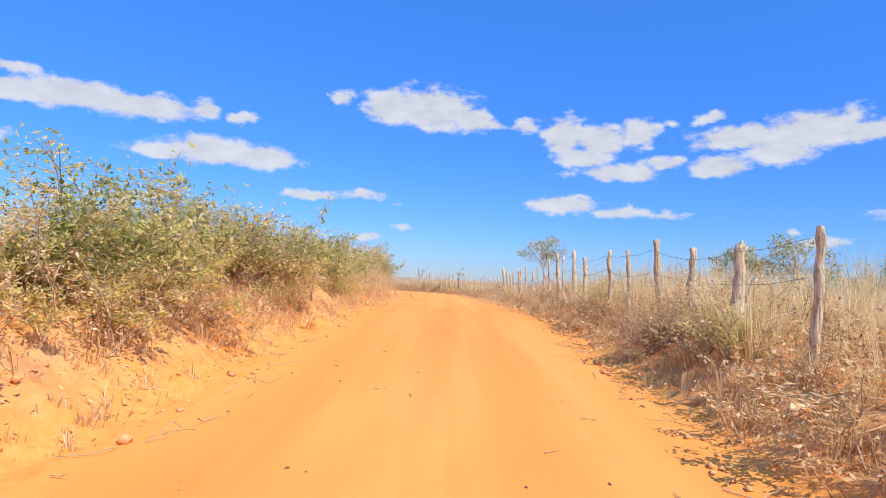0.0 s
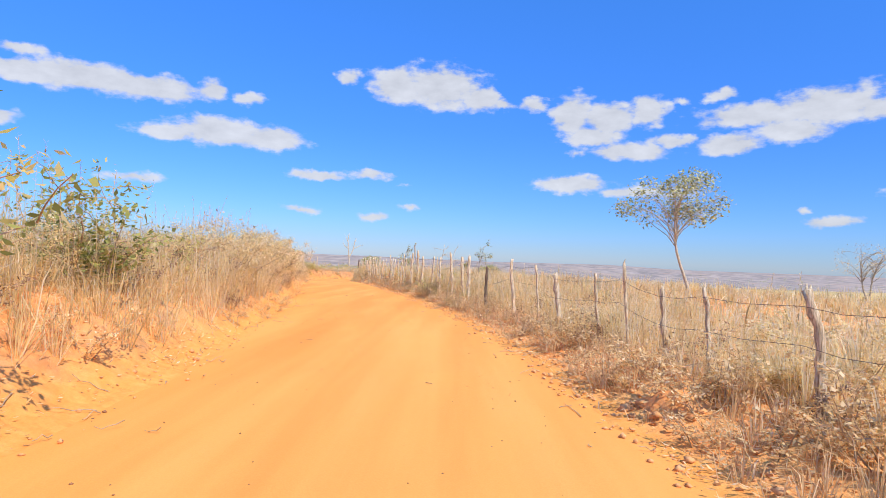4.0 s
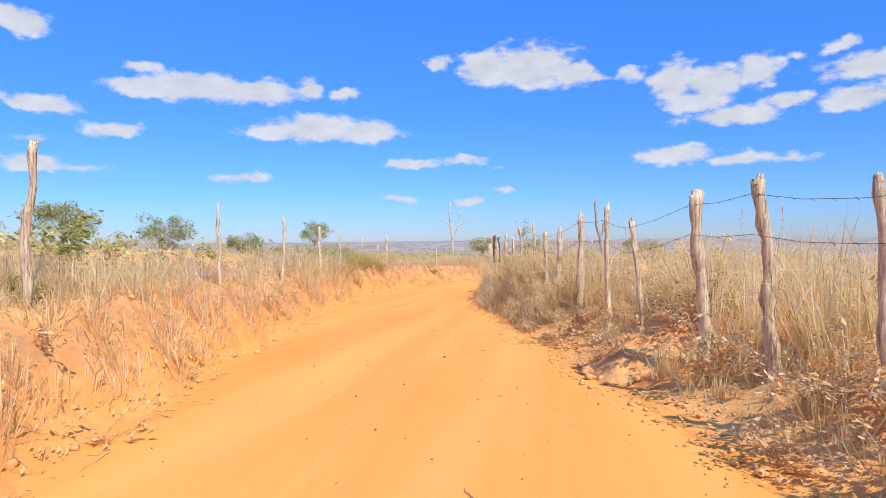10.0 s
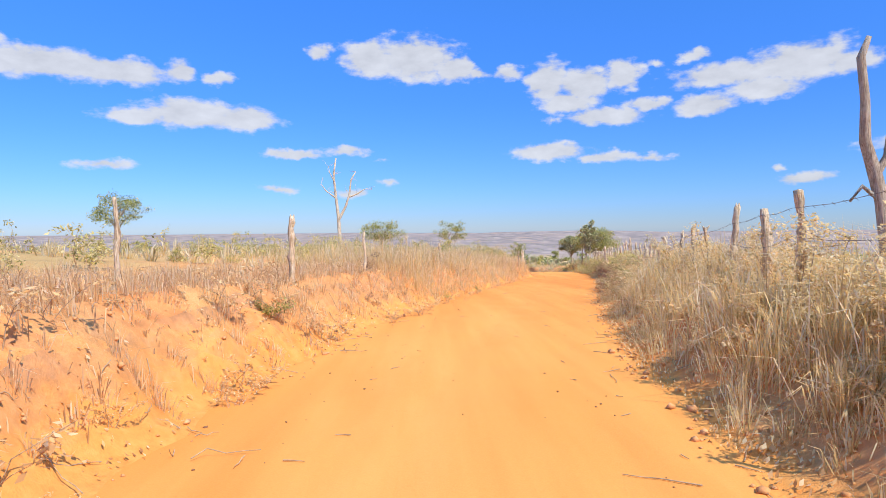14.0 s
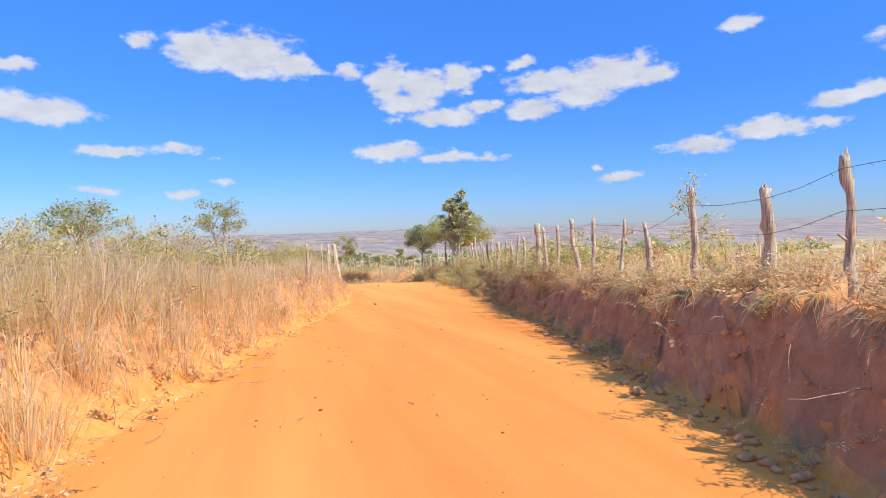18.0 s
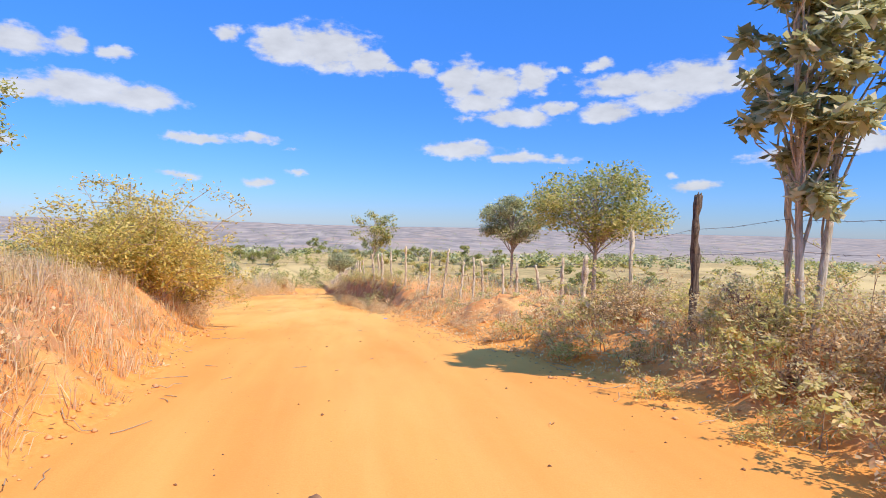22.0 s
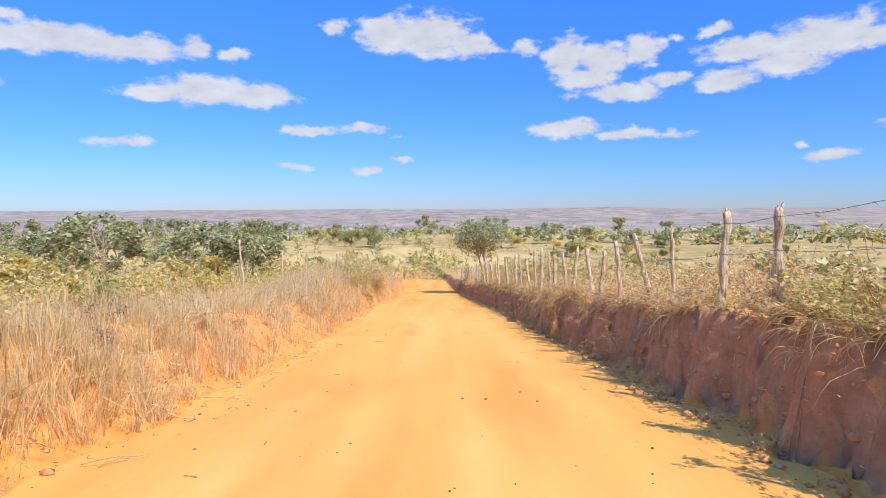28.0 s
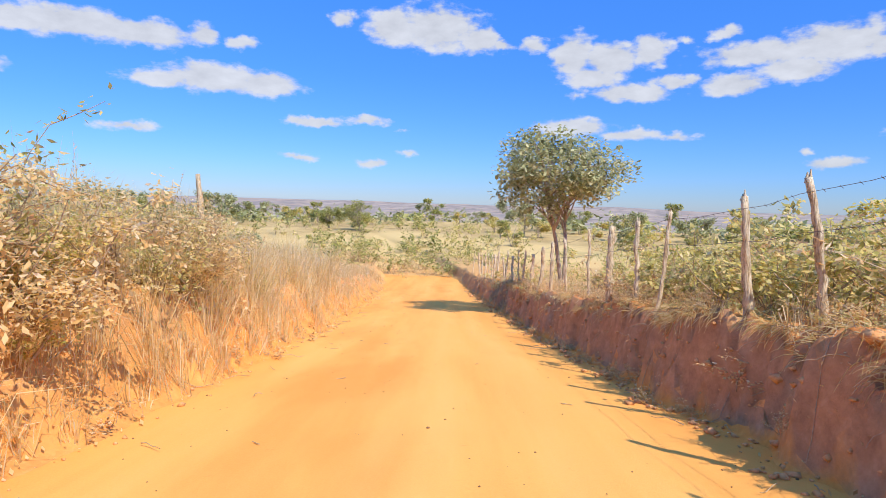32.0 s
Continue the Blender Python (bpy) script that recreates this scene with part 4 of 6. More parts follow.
# posts that stand out: y, radius (sign by side), shape
THICK = [(40.0, 0.15, "plain"), (7.7, 0.115, "split"), (9.3, 0.085, "crooked"), (6.1, 0.07, "crooked"), (33.9, 0.085, "crooked"), (35.7, 0.09, "split"), (62.1, 0.08, "forked"), (172.6, 0.115, "crooked"), (169.3, 0.085, "crooked"),
         (70.3, 0.1, "split"), (198.6, 0.06, "plain"), (200.2, 0.06, "plain"), (200.8, 0.06, "crooked"), (201.6, 0.065, "crooked"), (203.0, 0.065, "plain"), (204.5, 0.065, "crooked"), (73.2, 0.1, "plain"), (209.05, -0.16, "plain"), (71.7, 0.1, "plain"), (21.7, 0.1, "plain"), (92.5, 0.1, "forked"), (91.3, 0.1, "split"), (84.7, 0.07, "crooked"), (60.6, 0.092, "crooked"), (59.5, 0.088, "plain"), (113.15, 0.2, "split"), (113.6, 0.11, "split"), (135.1, 0.045, "forked"),
         (161.4, 0.075, "crooked"), (164.4, 0.13, "crooked"), (183.2, 0.1, "plain"), (189.4, 0.09, "plain"), (245.4, 0.085, "plain"), (257.0, 0.09, "plain"), (271.8, 0.12, "plain"), (238.6, 0.075, "plain"),
         (84.1, -0.16, "plain"), (120.8, -0.11, "plain"), (180.6, -0.19, "plain"), (118.9, -0.07, "plain"), (219.4, -0.07, "plain")]
build_fence("wire_fence", sum((RIGHT_POSTS_A, RIGHT_POSTS_B, RIGHT_POSTS_C, RIGHT_POSTS_D, RIGHT_POSTS_E, RIGHT_POSTS_F, RIGHT_POSTS_G, RIGHT_POSTS_H, RIGHT_POSTS_I), []),
            "long fence of crooked weathered posts with barbed wire", 0.5, 11, (0.12, 0.5))
build_fence("post_fence", LEFT_POSTS_A + LEFT_POSTS_B, "sparse fence of grey wooden posts on the earth bank", 1.0, 12, (), 0.045)

# ---------------------------------------------------------------- trees
def tree_parts(rng, height, spread, crown_low, stems, leaf_size, count, trunk=0.09, sparse=0.35, limbs=12, splay=0.16):
    """Trunk with limbs that carry leafy clumps of uneven size."""
    wood, green = Build(rng.integers(1 << 30)), Build(rng.integers(1 << 30))
    mains = []
    for s in range(stems):
        a = rng.uniform(0, 2 * np.pi)
        off = 0.0 if stems == 1 else 0.12
        way = np.array([np.cos(a) * splay, np.sin(a) * splay, 1.0])
        main = bent(rng, (np.cos(a) * off, np.sin(a) * off, -0.15), way, height * 0.8, 9, splay / 2)
        wood.tube(main, np.linspace(trunk, trunk * 0.28, 9) / (1 if stems == 1 else 1.25), 7, True, 0.1)
        mains.append(main)
    mid, tall = height * (crown_low + 1) / 2, height * (1 - crown_low) / 2
    n = limbs * 3
    spots, sizes = [], []
    for j in range(n):
        main = mains[j % stems]
        d = rng.normal(0, 1, 3)
        d /= np.linalg.norm(d)
        r = rng.uniform(0.35, 0.95) ** 0.6
        goal = np.array([main[5][0], main[5][1], mid]) + d * r * np.array([spread, spread, tall]) * rng.uniform(0.8, 1.08)
        f = np.clip(goal[2] / (height * 0.8) * 8 - rng.uniform(1.2, 3.0), max(2.2, crown_low * 8.5), 7.9)
        i = min(int(f), 7)
        start = main[i] + (main[i + 1] - main[i]) * (f - i)
        t = np.linspace(0, 1, 6)[:, None]
        limb = start + (goal - start) * t + np.array([0, 0, 1.0]) * np.sin(t * np.pi) * 0.12 * np.linalg.norm(goal - start) + rng.normal(0, 0.05, (6, 3)) * np.sin(t * np.pi)
        wood.tube(limb, np.linspace(trunk * 0.26, trunk * 0.06, 6), 5, False)
        for m in range(3):
            c = rng.normal(0, 1, 3)
            twig = bent(rng, limb[rng.integers(3, 6)], c / np.linalg.norm(c) + (0, 0, 0.3), spread * rng.uniform(0.12, 0.25), 4, 0.25)
            wood.tube(twig, np.linspace(trunk * 0.1, trunk * 0.03, 4), 3, False)
        if rng.random() > sparse * 0.6:
            spots.append(goal)
            sizes.append(spread * rng.uniform(0.18, 0.34))
    if count:
        spots, sizes = np.array(spots), np.array(sizes)
        pick = rng.choice(len(spots), count, p=sizes ** 2 / (sizes ** 2).sum())
        d = rng.normal(0, 1, (count, 3))
        d /= np.linalg.norm(d, axis=1, keepdims=True)
        at = spots[pick] + d * (sizes[pick] * rng.uniform(0.15, 1.0, count) ** 0.5 * rng.uniform(0.8, 1.15, count))[:, None] * np.array([1, 1, 0.7])
        green.leaves(at, leaf_size, 0.2, 0.6)
    return wood, green


def tree(name, x, y, height, spread, label, seed, leaf=None, crown_low=0.35, stems=1, count=2600, leaf_size=0.11, trunk=0.09, bark=None, sparse=0.3, limbs=12, splay=0.16):
    rng = np.random.default_rng(seed)
    t = empty(name, (x, y, float(ground_z(x, y))), label, "tree")
    wood, green = tree_parts(rng, height, spread, crown_low, stems, leaf_size, count, trunk, sparse, limbs, splay)
    part("trunk", wood.mesh("trunk", bark or BARK), t)
    if count:
        part("crown", green.mesh("crown", leaf or GREEN_LEAF, False), t)
    return t


def by_road(y, u):
    return float(centre(y)) + u, y


tree("small_tree", *by_road(66.4, 15.8), 6.2, 2.8, "slender tree with a flat grey-green crown in the field", 21, OLIVE_LEAF, 0.52, 1, 3400, 0.16, 0.09, DEAD_BARK, 0.3)
tree("field_tree", *by_road(56, 21), 2.2, 1.7, "round grey-green tree in the dry field", 22, OLIVE_LEAF, 0.1, 2, 5200, 0.2, 0.1)
tree("field_tree", *by_road(55, 28.5), 6.0, 3.0, "tall grey-green tree in the dry field", 23, OLIVE_LEAF, 0.3, 2, 5200, 0.2, 0.1)
tree("field_tree", *by_road(88, 44), 5.0, 2.8, "bare brown tree in the dry field", 24, DRY_LEAF, 0.4, 2, 900, 0.12, 0.1)
tree("tall_tree", *by_road(187.1, 5.5), 5.3, 0.8, "tall slim tree with large grey-green leaves beside the fence", 25, PALE_LEAF, 0.26, 2, 5600, 0.19, 0.07, DEAD_BARK, 0.0, 20, 0.05)
tree("broad_tree", *by_road(208.5, 14.3), 6.3, 3.7, "broad green tree with a forked trunk in the field", 26, GREEN_LEAF, 0.42, 1, 11500, 0.19, 0.125, None, 0.0, 20, 0.1)
tree("round_tree", *by_road(217.8, 13.4), 6.0, 2.35, "round grey-green tree in the dry field", 27, OLIVE_LEAF, 0.46, 1, 10000, 0.16, 0.12, None, 0.0, 18, 0.08)
tree("slim_tree", *by_road(221.95, 4.95), 4.75, 1.6, "slim pale-barked tree with a loose leafy crown", 28, GREEN_LEAF, 0.5, 1, 2200, 0.17, 0.06, DEAD_BARK, 0.15, 12, 0.05)
tree("leaning_tree", *by_road(283.0, 5.3), 6.1, 2.7, "dense grey-green tree by the fence at the foot of the slope", 29, OLIVE_LEAF, 0.44, 2, 8000, 0.19, 0.12, None, 0.08, 18)
tree("field_tree", *by_road(305, 27), 4.5, 2.8, "round green tree in the dry field", 30, GREEN_LEAF, 0.2, 2, 4000, 0.18, 0.1)
tree("field_tree", *by_road(30, 17.4), 4.4, 2.2, "round grey-green tree in the dry field", 301, OLIVE_LEAF, 0.25, 2, 3500, 0.16, 0.1)
tree("field_tree", *by_road(36, 25), 4.8, 2.4, "round grey-green tree in the dry field", 302, OLIVE_LEAF, 0.25, 2, 3500, 0.16, 0.1)
tree("field_tree", *by_road(205, 34), 4.6, 3.0, "round green tree in the dry field", 303, GREEN_LEAF, 0.2, 2, 3500, 0.2, 0.1)
tree("field_tree", *by_road(212, 40), 5.0, 3.0, "round green tree in the dry field", 304, GREEN_LEAF, 0.2, 2, 3500, 0.2, 0.1)


def sapling(y, u, top, lean, leaves, label, seed, leaf=None):
    """A thin young tree: one crooked stem that forks into a few arms, with few leaves or none."""
    x = float(centre(y)) + u
    z = float(ground_z(x, y))
    t = empty("sapling", (x, y, z), label, "sapling", "thin young trees by the fence")
    b, g = Build(seed), Build(seed + 1)
    rng = b.rng
    h = float(road_z(y)) + top - z
    k = np.linspace(0, 1, 9)
    stem = np.stack([lean * k ** 1.5, 0.1 * np.sin(k * 4 + seed), h * k - 0.1], -1) + rng.normal(0, 0.02, (9, 3))
    b.tube(stem, np.linspace(0.03, 0.009, 9), 6, True, 0.15)
    spots = list(stem[6:])
    for _ in range(8):
        j = int(rng.integers(4, 9))
        arm = bent(rng, stem[j], (rng.normal(lean, 0.8), rng.normal(0, 0.6), rng.uniform(0.1, 1.0)), h * rng.uniform(0.15, 0.34), 6, 0.22)
        b.tube(arm, np.linspace(0.012, 0.004, 6), 4, True)
        spots += list(arm[2:])
        for _ in range(2):
            twig = bent(rng, arm[int(rng.integers(2, 6))], rng.normal(0, 1, 3) + (0, 0, 0.4), rng.uniform(0.1, 0.3), 4, 0.2)
            b.tube(twig, np.linspace(0.006, 0.002, 4), 3, False)
            spots += list(twig[1:])
    part("trunk", b.mesh("trunk", DEAD_BARK if not leaves else BARK), t)
    if leaves:
        spots = np.array(spots)
        g.leaves(spots[rng.integers(0, len(spots), leaves)] + rng.normal(0, 0.05, (leaves, 3)), 0.09, 0.25, 0.5)
        part("crown", g.mesh("crown", leaf or OLIVE_LEAF, False), t)


sapling(78.9, 3.55, 2.95, 0.6, 300, "thin leaning sapling with a wisp of grey-green leaves behind the fence", 501)
sapling(70.9, 4.5, 2.9, 0.35, 0, "bare forked grey sapling behind the fence posts", 502)
sapling(68.3, 6.0, 2.75, 0.3, 260, "thin sapling with few pale leaves in tall grass", 503)
sapling(62.9, 3.45, 2.15, 0.25, 0, "leafless twiggy sapling beside a weathered post", 504)
sapling(108.9, 3.7, 2.65, 0.2, 300, "thin sapling with broad yellow-green leaves by the fence", 505, BROAD_LEAF)
sapling(160.2, 6.2, 3.0, 0.1, 240, "thin sapling with broad yellow-green leaves behind the fence", 506, BROAD_LEAF)
sapling(161.5, 7.0, 3.0, -0.1, 200, "thin sapling with broad yellow-green leaves behind the fence", 507, BROAD_LEAF)


def snag(y, u, seed):
    x = float(centre(y)) + u
    z = float(ground_z(x, y))
    t = empty("dead_tree", (x, y, z), "bare grey dead trunk with broken forked branches", "tree")
    b = Build(seed)
    top = float(road_z(y)) + 5.9 - z
    main = np.array([(0.25, 0, -0.2), (0.2, 0, 0.8), (0.1, 0.05, 1.7), (0.0, 0.1, 2.3), (-0.2, 0.1, 2.9), (-0.25, 0.05, top * 0.75), (-0.32, 0.1, top * 0.92), (-0.2, 0.05, top)])
    b.tube(main, [0.15, 0.135, 0.125, 0.12, 0.1, 0.085, 0.07, 0.05], 8, True, 0.14)
    b.tube([(0.0, 0.1, 2.2), (0.22, 0.05, 2.6), (0.22, 0, 3.1), (0.3, 0, 3.4)], [0.085, 0.075, 0.06, 0.04], 7, True, 0.14)
    b.tube([(0.2, 0.05, 2.7), (0.42, 0, 2.95), (0.5, 0, 3.15)], [0.08, 0.06, 0.04], 6, True, 0.14)
    b.tube([(0.1, 0.05, 1.7), (-0.25, 0.1, 2.0), (-0.5, 0.1, 1.7)], [0.07, 0.05, 0.03], 6, True, 0.14)
    part("trunk", b.mesh("trunk", BARK), t)


snag(129.1, 7.25, 32)


def bare_tree(y, u, seed):
    """A tall bleached tree that has lost leaves and bark: a forked trunk with a few long bare branches."""
    x = float(centre(y)) + u
    t = empty("dead_tree", (x, y, float(ground_z(x, y))), "bleached leafless dead tree with forked branches", "tree")
    b = Build(seed)
    rng = b.rng
    arms = [([(0, 0, -0.2), (0.05, 0, 1.4), (0, 0, 2.9), (-0.3, 0.1, 4.6), (-0.35, 0.1, 6.0), (-0.2, 0.1, 7.3)], 0.13),
            ([(0, 0, 2.8), (0.45, 0.1, 3.7), (0.75, 0.1, 4.6), (0.95, 0.2, 5.6), (1.25, 0.2, 6.3)], 0.09),
            ([(0.7, 0.1, 4.4), (1.3, 0.2, 4.6), (1.9, 0.2, 5.0), (2.4, 0.3, 5.0)], 0.05),
            ([(-0.3, 0.1, 4.4), (-0.8, 0, 4.9), (-1.3, 0, 5.4)], 0.05),
            ([(-0.35, 0.1, 5.6), (-0.7, 0.1, 6.2), (-0.75, 0.1, 6.7)], 0.04)]
    for pts, r in arms:
        pts = np.array(pts, float) * 1.14
        pts[1:-1] += rng.normal(0, 0.06, (len(pts) - 2, 3))
        b.tube(pts, np.linspace(r * 1.4, r * 0.5, len(pts)), 7, True, 0.12)
        for _ in range(4):
            k = int(rng.integers(1, len(pts)))
            way = (rng.normal(0, 0.8), rng.normal(0, 0.5), rng.uniform(0.2, 1.0))
            b.tube(bent(rng, pts[k], way, rng.uniform(0.4, 1.0), 5, 0.2), np.linspace(r * 0.25, 0.008, 5), 5, True)
    part("trunk", b.mesh("trunk", DEAD_BARK), t)


bare_tree(169.0, -18.8, 31)
tree("plateau_tree", *by_road(120, -26), 3.0, 2.4, "low round green tree on the bare plateau", 311, GREEN_LEAF, 0.12, 2, 3600, 0.17, 0.09)
tree("plateau_tree", *by_road(121, -20.0), 2.4, 1.9, "low bushy green tree on the bare plateau", 312, GREEN_LEAF, 0.08, 2, 2600, 0.15, 0.07)
tree("plateau_tree", *by_road(126, -17), 2.0, 1.5, "low bushy green tree on the bare plateau", 313, OLIVE_LEAF, 0.08, 2, 2200, 0.15, 0.07)
tree("bank_tree", *by_road(182.8, -46), 7.0, 3.2, "dark green round-crowned tree beyond the field", 33, GREEN_LEAF, 0.45, 1, 3800, 0.2, 0.14)
tree("bank_tree", *by_road(197.4, -19.1), 5.4, 3.3, "flat-crowned green tree on the rise", 34, GREEN_LEAF, 0.5, 1, 4200, 0.18, 0.11)
tree("bank_tree", *by_road(197.1, -9.0), 5.9, 2.0, "slender tree with a sparse green crown on the bank", 35, GREEN_LEAF, 0.5, 2, 2600, 0.16, 0.07, DEAD_BARK)
tree("valley_tree", *by_road(288.5, -28.8), 7.2, 2.6, "tall sparse pale tree in the valley", 37, OLIVE_LEAF, 0.4, 2, 2600, 0.18, 0.1, DEAD_BARK, 0.3)
tree("valley_tree", *by_road(366.0, 1.5), 5.5, 3.0, "dark green bushy tree where the road bends", 38, GREEN_LEAF, 0.12, 3, 6500, 0.22, 0.12)
tree("valley_tree", *by_road(372.0, -3.5), 4.6, 2.6, "dark green bushy tree where the road bends", 39, GREEN_LEAF, 0.12, 3, 5000, 0.22, 0.12)

def far_woods(n, seed):
    """Scattered small trees and bushes far down the valley and up its other side."""
    rng = np.random.default_rng(seed)
    for mat, share in ((GREEN_LEAF, 0.45), (OLIVE_LEAF, 0.55)):
        m = int(n * share)
        y = 380 + 2300 * rng.uniform(0, 1, m) ** 1.6
        x = rng.normal(-20, 0.42, m) * 1.0 + rng.uniform(-0.75, 0.75, m) * y
        keep = ripple(x, y, 45, 2) + 0.6 * ripple(x, y, 14, 3) > rng.uniform(-0.2, 1.1, m)
        x, y = x[keep], y[keep]
        m, k = len(x), 26
        r = rng.uniform(1.2, 3.2, m) * (0.8 + y / 1500)
        d = rng.normal(0, 1, (m, k, 3))
        d /= np.linalg.norm(d, axis=2, keepdims=True)
        d *= rng.uniform(0.5, 1.0, (m, k, 1)) * r[:, None, None] * np.array([1, 1, 0.7])
        z = ground_z(x, y)
        at = np.stack([x, y, z + r * 0.75], -1)[:, None] + d
        b = Build(seed + len(mat.name))
        b.leaves(at.reshape(-1, 3), 1.4, 0.2, 0.75)
        tagged(new("far_woods", b.mesh("far_woods", mat, False)), "scattered bushy trees far down the valley", "woods", kind="stuff")


far_woods(9000, 71)

# trees of the valley, copied about
_rng = np.random.default_rng(77)
_kinds = [tree("valley_tree", *by_road(300, -40), 5.0, 2.8, "green bushy tree in the valley", 40, GREEN_LEAF, 0.15, 2, 1500, 0.36, 0.11, limbs=4),
          tree("valley_tree", *by_road(310, -24), 5.6, 3.0, "grey-green broad tree in the valley", 41, OLIVE_LEAF, 0.2, 2, 1500, 0.36, 0.12, limbs=4),
          tree("valley_tree", *by_road(296, -18), 3.6, 2.2, "yellow-green bushy tree in the valley", 42, YELLOW_LEAF, 0.1, 2, 1200, 0.32, 0.09, limbs=4)]
for i in range(150):
    y = _rng.uniform(235, 500) if i % 3 else _rng.uniform(232, 330)
    u = _rng.choice([-1, -1, -1, 1]) * _rng.uniform(11 if y > 255 else 16, 30 + (y - 225) * 0.6)
    if u > 0 and y < 300 and u < 22:
        continue
    x = float(centre(y)) + u
    k = _kinds[int(_rng.integers(0, 3))]
    s = _rng.uniform(0.55, 1.05)
    copy_thing(k, Matrix.Translation((x, y, float(ground_z(x, y)) - 0.05)) @ Matrix.Rotation(_rng.uniform(0, 6.28), 4, "Z") @ Matrix.Diagonal((s, s, s * _rng.uniform(0.8, 1.1), 1)))

for i in range(44):
    y, u = _rng.uniform(340, 470), _rng.choice([-1, -1, 1]) * _rng.uniform(6, 75)
    k, s = _kinds[int(_rng.integers(0, 3))], _rng.uniform(1.0, 1.5)
    x = float(centre(y)) + u
    copy_thing(k, Matrix.Translation((x, y, float(ground_z(x, y)) - 0.05)) @ Matrix.Rotation(_rng.uniform(0, 6.28), 4, "Z") @ Matrix.Diagonal((s, s, s, 1)))
for i in range(34):
    y, u = _rng.uniform(236, 420), _rng.uniform(24, 120)
    k, s = _kinds[int(_rng.integers(0, 3))], _rng.uniform(0.5, 0.95)
    x = float(centre(y)) + u
    copy_thing(k, Matrix.Translation((x, y, float(ground_z(x, y)) - 0.05)) @ Matrix.Rotation(_rng.uniform(0, 6.28), 4, "Z") @ Matrix.Diagonal((s, s, s * 0.9, 1)))

# ---------------------------------------------------------------- shrubs
def shrub_arrays(seed, leaves, leaf_size, twigs=14, arch=0.3, size=1.0, forks=3, k=6):
    """Woody stems and leaves of a shrub about one metre high."""
    wood, green = Build(seed), Build(seed + 1)
    rng = wood.rng
    spots = []
    for i in range(twigs):
        a = rng.uniform(0, 2 * np.pi)
        way = (np.cos(a) * rng.uniform(0.2, 0.95), np.sin(a) * rng.uniform(0.2, 0.95), 1.0)
        stem = bent(rng, (rng.normal(0, 0.09), rng.normal(0, 0.09), -0.05), way, size * rng.uniform(0.55, 1.3), k, 0.17 * (6 / k) ** 0.5, -arch * 0.12 * 6 / k)
        wood.tube(stem, np.linspace(0.011, 0.003, k), 3, False)
        spots += list(stem[2:])
        for j in range(forks):
            p = stem[rng.integers(2, k)]
            b = rng.uniform(0, 2 * np.pi)
            tw = bent(rng, p, (np.cos(b), np.sin(b), rng.uniform(-0.2, 0.8)), size * rng.uniform(0.2, 0.5), 4, 0.25)
            wood.tube(tw, np.linspace(0.005, 0.002, 4), 3, False)
            spots += list(tw[1:])
    spots = np.array(spots)
    pick = spots[rng.integers(0, len(spots), leaves)] + rng.normal(0, 0.05, (leaves, 3))
    green.leaves(pick, leaf_size, 0.25, 0.5)
    return wood, green


# kind: leaf material, leaves, leaf size, twigs, arch, label
SHRUB_KINDS = {
    "green": (GREEN_LEAF, 1200, 0.07, 13, 0.3, "green leafy shrub on the roadside bank"),
    "yellow": (YELLOW_LEAF, 1500, 0.056, 15, 0.3, "yellow-green leafy shrub on the roadside bank"),
    "dry": (DRY_LEAF, 900, 0.055, 14, 0.6, "withered brown shrub with dry twigs"),
    "low": (BROAD_LEAF, 950, 0.068, 12, 0.9, "low shrub with broad yellow-green leaves"),
    "weed": (DRY_LEAF, 900, 0.055, 14, 0.7, "low withered weed with large curled leaves on the verge"),
    "dead": (DEAD_LEAF, 1000, 0.05, 16, 0.5, "dead brown weed among the straw"),
    "gold": (GOLD_LEAF, 9500, 0.044, 30, 0.8, "golden-yellow shrub with arching branches"),
    "straw": (STRAW, 4200, 0.034, 14, 0.45, "tall pale straw-coloured dry brush on the roadside bank"),
}
_s = np.random.default_rng(91)
_meshes, _arrays, _middling, _heap = {}, {}, {}, {}
for kind, (leaf, count, size, twigs, arch, label) in SHRUB_KINDS.items():
    for v in range(4):
        w, g = shrub_arrays(100 + 10 * len(_meshes) + v, count, size, twigs, arch)
        _middling[kind, v] = shrub_arrays(700 + 10 * len(_meshes) + v, int(count / 2.6), size * 1.45, 6, arch, 1.0, 1, 5)
        _meshes[kind, v] = (w.mesh("stem", TWIG), g.mesh("foliage", leaf, False))
        _arrays[kind, v] = shrub_arrays(500 + 10 * len(_meshes) + v, count // 8, size * 2.25, 4, arch, 1.0, 1, 4)


def plant(kind, y, u, size, wide=1.0):
    """One shrub as a thing of its own."""
    x = float(centre(y)) + u
    s = empty("shrub", (x, y, float(ground_z(x, y)) - 0.03), SHRUB_KINDS[kind][5], "shrub", "roadside shrubs")
    s.rotation_euler, s.scale = (0, 0, _s.uniform(0, 6.28)), (size * wide, size * wide, size)
    stem, foliage = _meshes[kind, int(_s.integers(0, 4))]
    part("stem", stem, s), part("foliage", foliage, s)


def thicket(kinds, y0, y1, u0, u1, n, s0, s1, wide=1.0):
    if s1 <= 0.7:
        undergrowth(kinds, y0, y1, u0, u1, n, s0, s1, wide, _middling)
        return
    for _ in range(n):
        plant(kinds[int(_s.integers(0, len(kinds)))], _s.uniform(y0, y1), _s.uniform(u0, u1), _s.uniform(s0, s1), wide)


